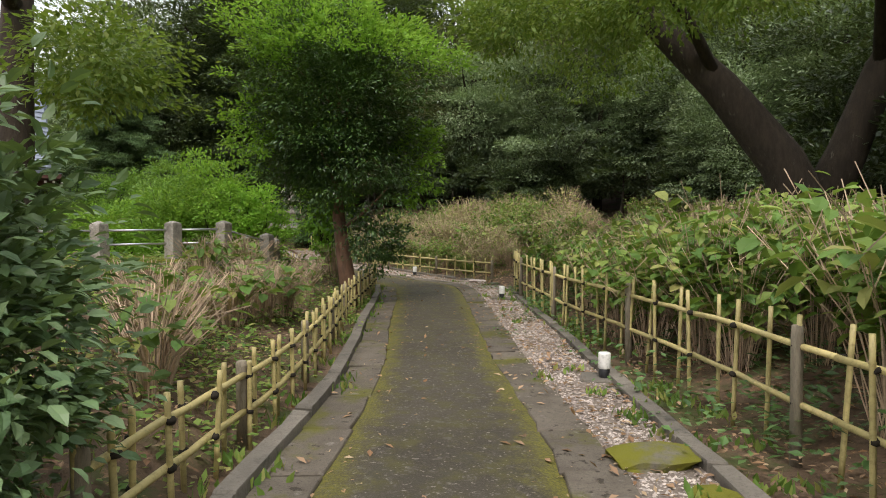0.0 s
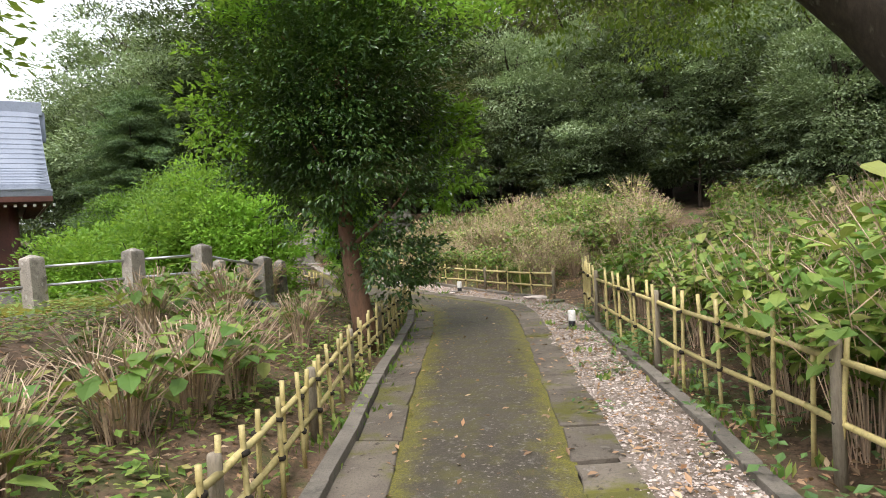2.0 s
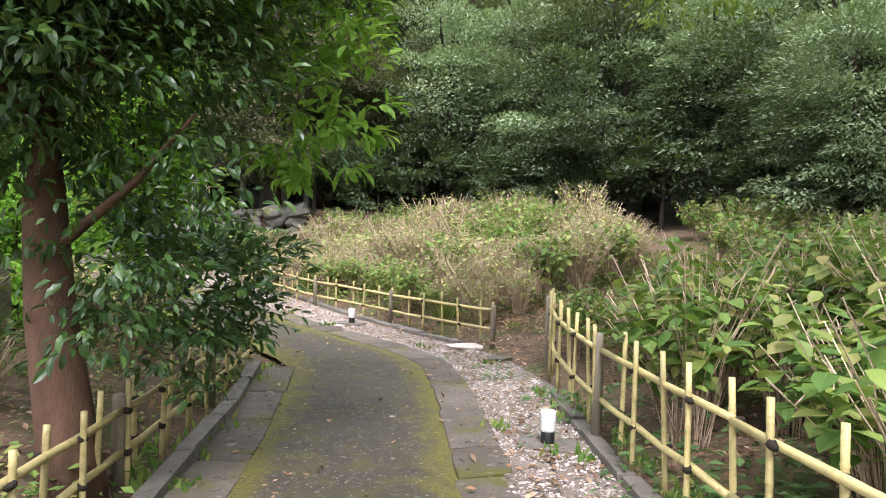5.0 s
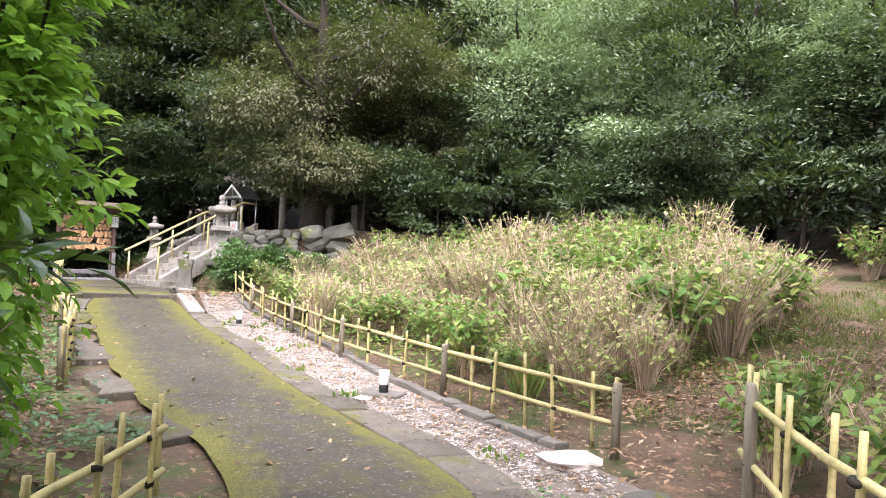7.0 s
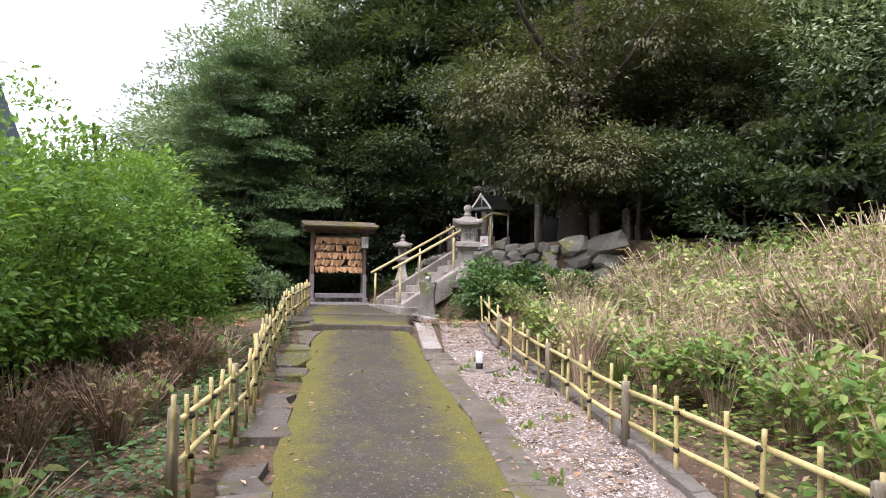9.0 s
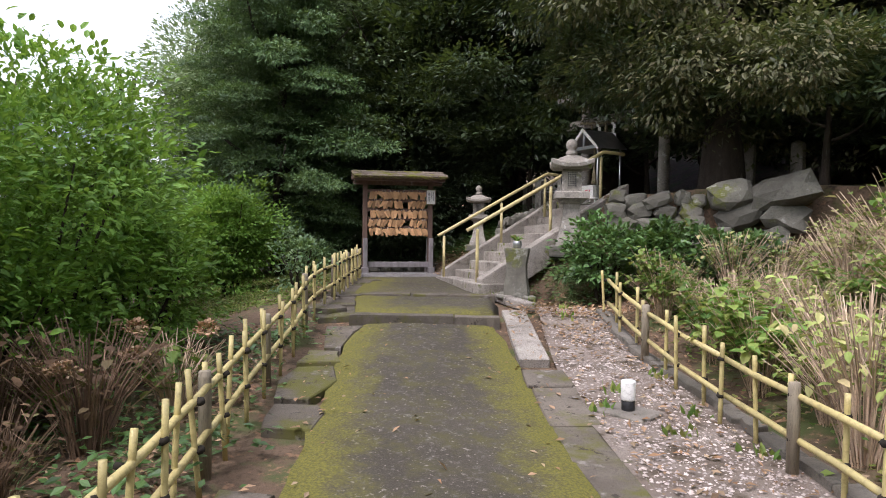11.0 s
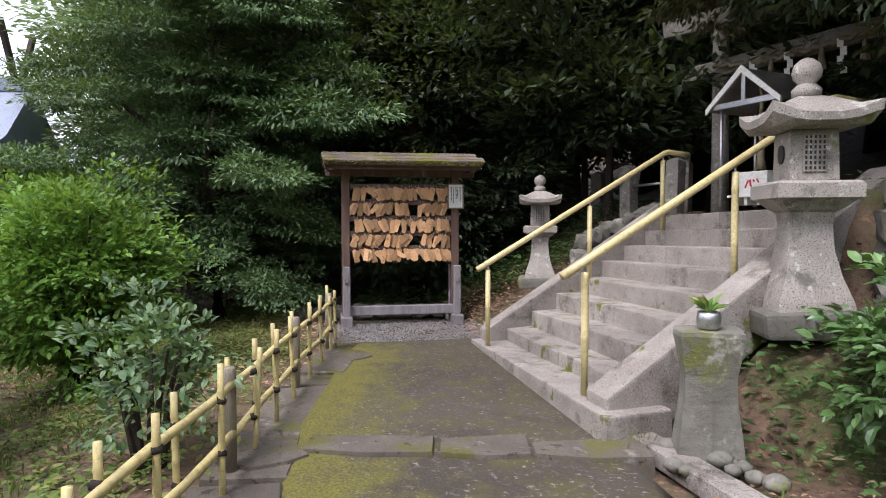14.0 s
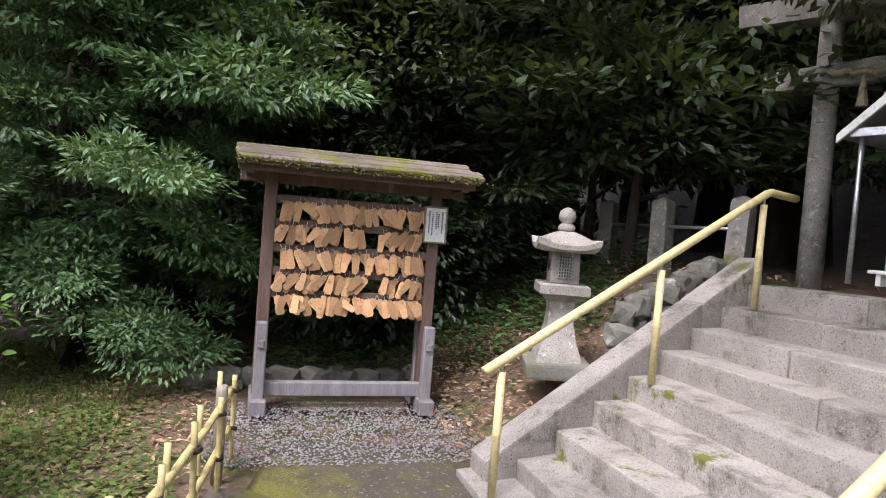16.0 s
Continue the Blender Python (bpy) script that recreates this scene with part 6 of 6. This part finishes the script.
for k, (x, y, sx, sz) in enumerate(((-8.6, 13.6, 1.3, 1.2), (-10.6, 17.0, 1.3, 1.2), (-12.6, 19.3, 1.4, 1.3))):
    bush(x, y, sz * 0.9, (sx, sx * 0.9, sz), "bright", 0.13, 190, 20, "light green leafy shrub behind the stone posts", 56 + k, group="shrubs behind the stone posts", fine=False)


def tree(name, x, y, trunk, crown, label, group="", category="tree"):
    t = thing(name, pose(x, y, gz(x, y)), label, category, group)
    part("trunk", trunk, t)
    for me, m in crown:
        part("crown", me, t, m=m)
    return t


tk = Shape()
tk.tube([(0.1, 0, -0.2), (0.05, 0, 0.3), (-0.05, 0, 0.9), (-0.14, 0.05, 1.5), (-0.12, 0.05, 2.6), (-0.1, 0, 4.0)], [0.19, 0.15, 0.125, 0.11, 0.07, 0.03], 12)
for k in range(8):
    a = k * 2.3
    z = 1.2 + 0.3 * k
    tk.tube([(-0.12, 0.04, z), (0.45 * math.cos(a), 0.45 * math.sin(a), z + 0.4), (0.8 * math.cos(a), 0.8 * math.sin(a), z + 0.75)], [0.035, 0.022, 0.008], 6)
camellia = tree("evergreen_tree", 0.72, 9.75, tk.mesh("trunk", M["redbark"], True), [(crown_mesh("crown", M["camellia"], (1.75, 1.7, 2.2), 950, 46, 0.078, 61, 0.22, 0.15, True, -1, 0.35), pose(-0.15, 0, 3.1))], "dense dark evergreen tree with a bare reddish trunk")
part("new_growth", crown_mesh("new_growth", M["young"], (1.95, 1.9, 1.4), 480, 26, 0.09, 62, 0.2, -0.1, True, -0.1, 0.85), camellia, "bright green young leaves", pose(-0.15, 0, 4.1))
part("new_growth", crown_mesh("new_growth", M["young"], (0.55, 0.55, 0.95), 70, 20, 0.1, 64, 0.3, 0.1, True, -1, 0.5), camellia, "bright green young leaves", pose(1.15, 0.75, 2.5))
part("new_growth", crown_mesh("new_growth", M["young"], (0.6, 0.6, 0.8), 60, 20, 0.1, 65, 0.3, 0.1, True, -1, 0.5), camellia, "bright green young leaves", pose(-1.45, -0.65, 2.9))
part("lower_crown", crown_mesh("lower_crown", M["camellia"], (0.75, 0.7, 0.7), 110, 22, 0.085, 63, 0.3, 0.1, True, -1, 0.3), camellia, "", pose(0.35, 0.75, 0.95))

FOREST = []
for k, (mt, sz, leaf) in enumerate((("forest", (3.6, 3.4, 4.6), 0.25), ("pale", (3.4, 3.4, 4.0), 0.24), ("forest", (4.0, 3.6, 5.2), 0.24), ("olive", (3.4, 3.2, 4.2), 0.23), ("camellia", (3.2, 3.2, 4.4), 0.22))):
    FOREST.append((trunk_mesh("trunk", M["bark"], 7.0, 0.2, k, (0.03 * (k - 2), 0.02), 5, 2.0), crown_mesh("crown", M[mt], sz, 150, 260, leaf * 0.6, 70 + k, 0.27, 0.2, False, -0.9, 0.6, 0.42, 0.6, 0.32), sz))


def forest_tree(x, y, k, scale, lift=4.6):
    tr, cr, sz = FOREST[k]
    t = thing("forest_tree", pose(x, y, gz(x, y) - 0.1, 0, 0, rnd.uniform(0, 360)) @ Matrix.Scale(scale, 4), ("tall dark evergreen tree in the wood, partly darkened for shade", "pale green broadleaf tree in the wood, partly lightened for sunlight", "tall dark evergreen tree in the wood, partly darkened for shade", "olive-brown broadleaf tree in the wood", "dense blackish evergreen tree in the wood")[k], "tree", "trees of the wood")
    part("trunk", tr, t)
    part("crown", cr, t, m=pose(0, 0, lift - 0.9))


TREES = [
    (-15.5, 27.6, 0, 0.85, 3.9), (-13.6, 29.5, 4, 1.1, 4.6), (-11.0, 31.5, 0, 1.3, 5.0), (-19.0, 29.0, 1, 1.1, 4.6), (-15.5, 32.0, 2, 1.55, 5.0),
    (-7.6, 28.8, 3, 0.95, 5.2), (-4.5, 29.5, 3, 0.9, 4.8), (-8.5, 32.0, 4, 1.1, 4.8), (-1.5, 30.5, 1, 1.0, 4.6), (-4.0, 33.5, 0, 1.2, 4.6), (1.5, 31.5, 0, 1.1, 4.6),
    (4.5, 29.0, 4, 1.05, 4.6), (7.5, 28.0, 1, 0.95, 4.8), (10.0, 25.5, 4, 0.95, 4.6), (12.5, 22.5, 0, 1.0, 4.8), (12.8, 17.0, 4, 0.95, 4.6), (14.5, 12.5, 2, 1.0, 4.8), (14.0, 7.5, 0, 1.0, 4.8), (13.0, 2.5, 4, 1.0, 4.8),
    (0.0, 35.5, 2, 1.4, 4.8), (6.0, 34.0, 2, 1.4, 4.8), (11.0, 31.0, 0, 1.4, 4.8), (15.5, 26.0, 2, 1.4, 4.8), (17.5, 19.0, 1, 1.4, 4.8), (-8.5, 37.0, 0, 1.5, 5.0), (-16.5, 37.5, 1, 1.6, 5.0), (-22.5, 33.0, 1, 1.8, 5.0), (-25.5, 29.5, 0, 1.4, 4.6), (-24.0, 36.0, 3, 1.7, 5.0), (-12.5, 42.0, 2, 1.8, 5.0), (-3.0, 41.0, 1, 1.7, 5.0), (5.0, 41.0, 0, 1.8, 5.0), (14.0, 37.0, 1, 1.8, 5.0), (20.0, 30.0, 0, 1.8, 5.0), (21.0, 13.0, 2, 1.6, 5.0), (-30.0, 38.0, 2, 1.8, 5.0), (-20.5, 44.0, 0, 2.0, 5.0), (-19.3, 26.8, 0, 1.3, 5.0), (-22.5, 28.0, 2, 1.1, 4.2), (-13.0, 33.5, 0, 1.5, 4.8), (-17.0, 29.5, 4, 1.25, 4.4), (3.0, 28.5, 0, 0.9, 4.0), (9.0, 22.0, 1, 0.75, 4.4), (-6.0, 31.0, 0, 0.95, 4.2), (-18.0, 34.0, 0, 1.4, 4.6), (-28.0, 33.5, 1, 1.4, 4.6), (-20.0, 28.6, 0, 1.1, 4.6), (-10.0, 34.5, 2, 1.3, 5.6), (2.5, 38.0, 4, 1.6, 5.0), (9.0, 37.0, 0, 1.6, 5.0), (16.5, 32.0, 4, 1.6, 5.0), (19.0, 24.0, 0, 1.6, 5.0), (18.5, 8.0, 0, 1.6, 5.0), (-24.0, 27.0, 1, 1.25, 4.6), (-11.5, 31.2, 0, 1.6, 6.2), (-14.6, 30.6, 0, 1.45, 6.4),
]
# light put into leaf colour: paler kinds where sunlit, darker ones where shaded
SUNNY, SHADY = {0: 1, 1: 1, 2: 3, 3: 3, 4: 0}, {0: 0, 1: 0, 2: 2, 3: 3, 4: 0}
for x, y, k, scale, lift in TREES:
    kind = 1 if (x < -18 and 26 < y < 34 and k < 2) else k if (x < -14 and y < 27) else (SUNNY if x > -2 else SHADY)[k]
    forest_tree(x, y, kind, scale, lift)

# layered evergreen on the slope beside the plaque board
lay = thing("evergreen_tree", pose(-16.6, 24.3, gz(-16.6, 24.3)), "dark evergreen tree with layered spreading boughs", "tree")
part("trunk", trunk_mesh("trunk", M["bark"], 6.8, 0.2, 22, (0.01, 0.01), 9, 1.8, 0.2), lay)
LAYERS = [crown_mesh("bough", M["layered"], (1.2, 0.9, 0.32), 46, 75, 0.085, 180 + k, 0.8, 0.25, False, -0.8, 0.3, 0.34, 0.5, 0.5) for k in range(4)]
lr = random.Random(44)
for k in range(64):
    f = k / 63
    z = 0.75 + 6.8 * f
    reach = (2.6 if z < 3.4 else 2.6 - 0.44 * (z - 3.4)) * lr.uniform(0.35, 1.0)
    a = k * 2.39996
    part("bough", LAYERS[k % 4], lay, "", pose(reach * math.cos(a), reach * math.sin(a), z, lr.uniform(-8, 8), lr.uniform(2, 16), math.degrees(a)) @ Matrix.Scale(lr.uniform(0.85, 1.25), 4))
part("inner_crown", crown_mesh("inner_crown", M["layered"], (1.7, 1.7, 3.2), 150, 60, 0.1, 190, 0.3, 0.25, False, -1, 0.2, 0.4, 0.6, 0.4), lay, "", pose(0, 0, 3.6))

# dark bushes under the wood's edge
UNDER = [crown_mesh("foliage", M["forest"], (1.3, 1.2, 1.0), 60, 60, 0.12, 90 + k, 0.36, 0.1, False, -0.4, 0.5, 0.42, 0.5, 0.35) for k in range(3)]
USTEM = trunk_mesh("stem", M["bark"], 1.2, 0.05, 3, (0, 0), 4, 0.6)
for k, (x, y) in enumerate([(-17.0, 27.0), (-15.2, 28.8), (-13.2, 29.4), (-12.2, 28.6), (-19.0, 25.6), (-9.5, 29.4), (-8.0, 28.9), (-6.0, 28.2), (-4.0, 27.8), (-1.8, 27.9), (0.8, 27.8), (3.2, 27.2), (5.6, 26.4), (7.8, 24.6), (9.4, 22.4), (10.4, 19.8), (10.8, 16.6), (11.4, 13.2), (11.6, 9.6), (11.2, 5.6), (-19.6, 23.6), (-20.5, 21.8), (-18.2, 25.0), (-21.5, 25.2), (-17.6, 26.2), (-3.0, 26.9), (-5.2, 26.9)]):
    t = thing("undergrowth_bush", pose(x, y, gz(x, y), 0, 0, k * 77) @ Matrix.Scale(rnd.uniform(1.1, 1.7), 4), "dark evergreen bush at the edge of the wood", "shrub", "bushes under the wood")
    part("stem", USTEM, t)
    part("foliage", UNDER[k % 3], t, m=pose(0, 0, 0.9))

# large leaning tree on the right, and its overhanging boughs
big = Shape()
big.tube([(0.2, 0, -0.3), (0, 0, 0.6), (-0.4, 0, 1.5), (-1.3, 0, 2.7), (-2.3, 0.1, 3.8), (-3.2, 0.2, 5.2)], [0.5, 0.4, 0.34, 0.28, 0.2, 0.1], 14)
big.tube([(0.0, 0.1, 0.4), (0.5, 0, 1.6), (0.9, -0.1, 2.8), (1.6, -0.2, 4.2), (2.0, 0, 6.0)], [0.36, 0.28, 0.23, 0.17, 0.08], 12)
for p, q in (((-1.3, 0, 2.7), (-2.6, -1.4, 4.4)), ((-2.3, 0.1, 3.8), (-4.2, -0.6, 4.7)), ((0.9, -0.1, 2.8), (0.2, -1.8, 4.6)), ((1.6, -0.2, 4.2), (3.0, -1.0, 5.4))):
    big.tube([p, tuple((a + b) / 2 + 0.1 for a, b in zip(p, q)), q], [0.11, 0.08, 0.03], 8)
btree = tree("broadleaf_tree", 8.9, 12.7, big.mesh("trunk", M["bark"], True), [], "large old tree with a leaning dark trunk and light leaves")
for k, (x, y, z, s) in enumerate(((-2.6, -1.0, 5.0, 1.5), (-4.3, -0.4, 5.0, 1.4), (0.2, -1.6, 5.4, 1.6), (2.6, -0.8, 5.8, 1.7), (-1.0, 1.2, 6.2, 1.8), (-3.6, 1.6, 5.6, 1.4), (-5.2, 0.8, 5.4, 1.0), (-1.8, -2.2, 5.0, 1.3), (1.2, -2.4, 5.2, 1.3), (-3.0, 3.0, 5.2, 1.5), (-0.2, 0.4, 7.2, 2.0))):
    part("crown", crown_mesh("crown", M["maple"], (s * 1.25, s * 1.1, s * 0.75), 120, 26, 0.1, 120 + k, 0.36, 0.45, False, -1, 0.3, 0.5), btree, m=pose(x, y, z - 1.1))

btree.matrix_basis = btree.matrix_basis @ Matrix.Scale(1.22, 4)

# branch hanging in from the left at the walk's start
lt = trunk_mesh("trunk", M["bark"], 5.5, 0.22, 9, (0.03, 0.05), 5, 1.6)
tree("broadleaf_tree", -0.3, 4.0, lt, [(crown_mesh("crown", M["maple"], (1.6, 1.7, 1.1), 170, 26, 0.1, 140, 0.3, 0.4, False, -1, 0.3, 0.5), pose(0.2, 0.5, 4.9)), (crown_mesh("crown", M["maple"], (1.0, 1.0, 0.75), 120, 26, 0.085, 141, 0.36, 0.4, False, -1, 0.2, 0.5), pose(1.0, 0.1, 2.15))], "slim tree with light green leaves beside the path's start")

# evergreen boughs over the stairs and the gate
bough = tree("evergreen_tree", -6.6, 26.6, trunk_mesh("trunk", M["bark"], 7.5, 0.3, 12, (-0.02, 0.02), 6, 2.4, 0.4), [(crown_mesh("crown", M["olive"], (2.3, 1.9, 1.8), 260, 26, 0.13, 150, 0.3, 0.5, False, -1, 0.35, 0.42), pose(-0.3, -0.2, 3.3))], "large old evergreen beside the stairs with drooping boughs")
part("crown", crown_mesh("crown", M["olive"], (1.7, 1.5, 1.2), 150, 24, 0.12, 151, 0.32, 0.5, False, -1, 0.35, 0.42), bough, m=pose(-2.4, -0.6, 3.6))
part("crown", crown_mesh("crown", M["olive"], (2.0, 1.8, 1.5), 160, 24, 0.13, 152, 0.32, 0.5, False, -1, 0.35, 0.42), bough, m=pose(1.8, -0.2, 4.6))

BZ = gz(-6.6, 26.6)
for k, (x, y, z, sx) in enumerate(((-7.7, 25.5, 3.95, 1.3), (-6.4, 25.1, 3.9, 1.4), (-8.7, 26.3, 4.75, 1.1), (-5.2, 25.5, 3.8, 1.5), (-8.9, 24.7, 5.4, 1.2), (-6.8, 26.9, 3.5, 1.4), (-3.8, 26.4, 3.6, 1.4), (-7.3, 24.4, 5.2, 1.3), (-9.3, 26.5, 4.75, 0.9), (-8.2, 26.2, 4.45, 1.0), (-7.2, 26.0, 3.7, 1.0), (-9.9, 27.0, 4.5, 0.75), (-9.0, 26.6, 4.25, 0.65))):
    part("bough", crown_mesh("bough", M["olive" if k % 2 else "forest"], (sx, sx * 0.8, sx * 0.7), 70, 45, 0.11, 160 + k, 0.42, 0.5, False, -1, 0.3, 0.4, 0.6, 0.4), bough, "drooping leafy bough", pose(x + 6.6, y - 26.6, z - BZ))


def ground_cover(name, pts, material, size, lift, label, seed):
    """Low broad-leaved plants over a bed."""
    r = np.random.default_rng(seed)
    n = len(pts)
    ang = r.random(n) * 6.28
    d = np.column_stack([np.cos(ang), np.sin(ang), 0.25 * r.normal(size=n)])
    z = land(pts[:, 0], pts[:, 1]) + lift * r.random(n) ** 1.5
    ln = size * (0.5 + 0.8 * r.random(n))
    v, f = leaves(np.column_stack([pts, z]), d, unit(n, r) * 0.4 + [0, 0, 1], ln, ln * 0.6, 0.12)
    tagged(new(name, to_mesh(name, v, f, M[material])), label, "ground plants", kind="stuff")


def clumped(inner, outer, n, per, seed, wide=0.14):
    r = np.random.default_rng(seed)
    return np.repeat(between(inner, outer, n, r), per, 0) + r.normal(size=(n * per, 2)) * wide


ground_cover("ground_plants", clumped(offset(L1, -0.55), offset(L1, -5.5), 620, 26, 71), "hydra", 0.075, 0.2, "low green weeds on the bank below the stone posts", 1)
ground_cover("ground_plants", clumped(KR, offset(KR, 2.4), 170, 30, 72), "bush", 0.085, 0.3, "dark green low plants under the hydrangeas", 2)
ground_cover("ground_plants", clumped(FL, offset(FL, 4.0), 620, 22, 73), "hydra", 0.08, 0.25, "low green plants in the dry bed", 3)
ground_cover("ground_plants", clumped(offset(CL[9:], -0.5), offset(CL[9:], -4.2), 520, 22, 74), "bush", 0.08, 0.2, "low green plants on the slope below the fence", 4)
ground_cover("ground_plants", clumped([(-15.0, 25.4), (-11.9, 27.3)], [(-17.0, 29.0), (-12.2, 30.5)], 260, 26, 75), "bush", 0.08, 0.25, "low dark plants on the bank behind the plaque board", 5)
ground_cover("ground_plants", clumped([(-13.5, 23.6), (-16.5, 26)], [(-16, 20.5), (-20, 24)], 420, 20, 76), "grass", 0.06, 0.1, "thin green plants on the slope beside the board", 6)
ground_cover("ground_plants", clumped([(-9.4, 20.6), (-13.2, 24.0)], [(-12.0, 18.5), (-17.0, 22.5)], 420, 20, 77), "grass", 0.06, 0.12, "thin green plants among leaf litter below the fence", 7)
mound = np.array([-7.65, 24.3]) + np.random.default_rng(78).normal(size=(1500, 2)) * [0.5, 0.42]
ground_cover("ground_plants", mound[beside(mound[:, 0], mound[:, 1], CRX) > 0.45], "bush", 0.07, 0.18, "low speckled green plants round the lantern's foot", 8)
tuft_field("grass", np.concatenate([between([(-13.0, 22.8), (-16.5, 25.5)], [(-16.0, 20.5), (-20, 24)], 500, rng), between([(3.0, 16.2), (3.8, 20)], [(7.5, 17), (6.5, 24)], 500, rng)]), 10, 0.1, "thin dry grass", 15)
tuft_field("weeds", [(-7.55, 22.95), (-8.5, 23.25), (-10.2, 24.3)], 40, 0.12, "small tuft of grass in a joint", 16, "grass", 0.008)
ground_cover("ground_plants", clumped(GI[:9], GO[:9], 34, 26, 79, 0.09), "bush", 0.05, 0.09, "small leafy weeds growing in the gravel", 9)
for x, y in ((-3.6, 6.6), (-4.2, 6.1)):
    t = thing("bare_shrub", pose(x, y, gz(x, y)), "leafless grey twiggy shrub beside the stone posts", "shrub")
    br, tw = random.Random(int(x * 10)), Shape()
    for k in range(26):
        a, h = br.uniform(0, 6.28), br.uniform(0.6, 1.15)
        tip = Vector((0.55 * h * math.cos(a), 0.55 * h * math.sin(a), h))
        tw.tube([(0, 0, -0.1), tip * 0.5 + Vector((0, 0, 0.1)), tip], [0.009, 0.006, 0.003], 4)
        for q in range(3):
            m0 = tip * (0.5 + 0.15 * q)
            tw.tube([m0, m0 + Vector((br.uniform(-0.2, 0.2), br.uniform(-0.2, 0.2), br.uniform(0.05, 0.22)))], [0.004, 0.002], 3)
    tagged(part("twigs", tw.mesh("twigs", M["oldtimber"]), t), kind="stuff")
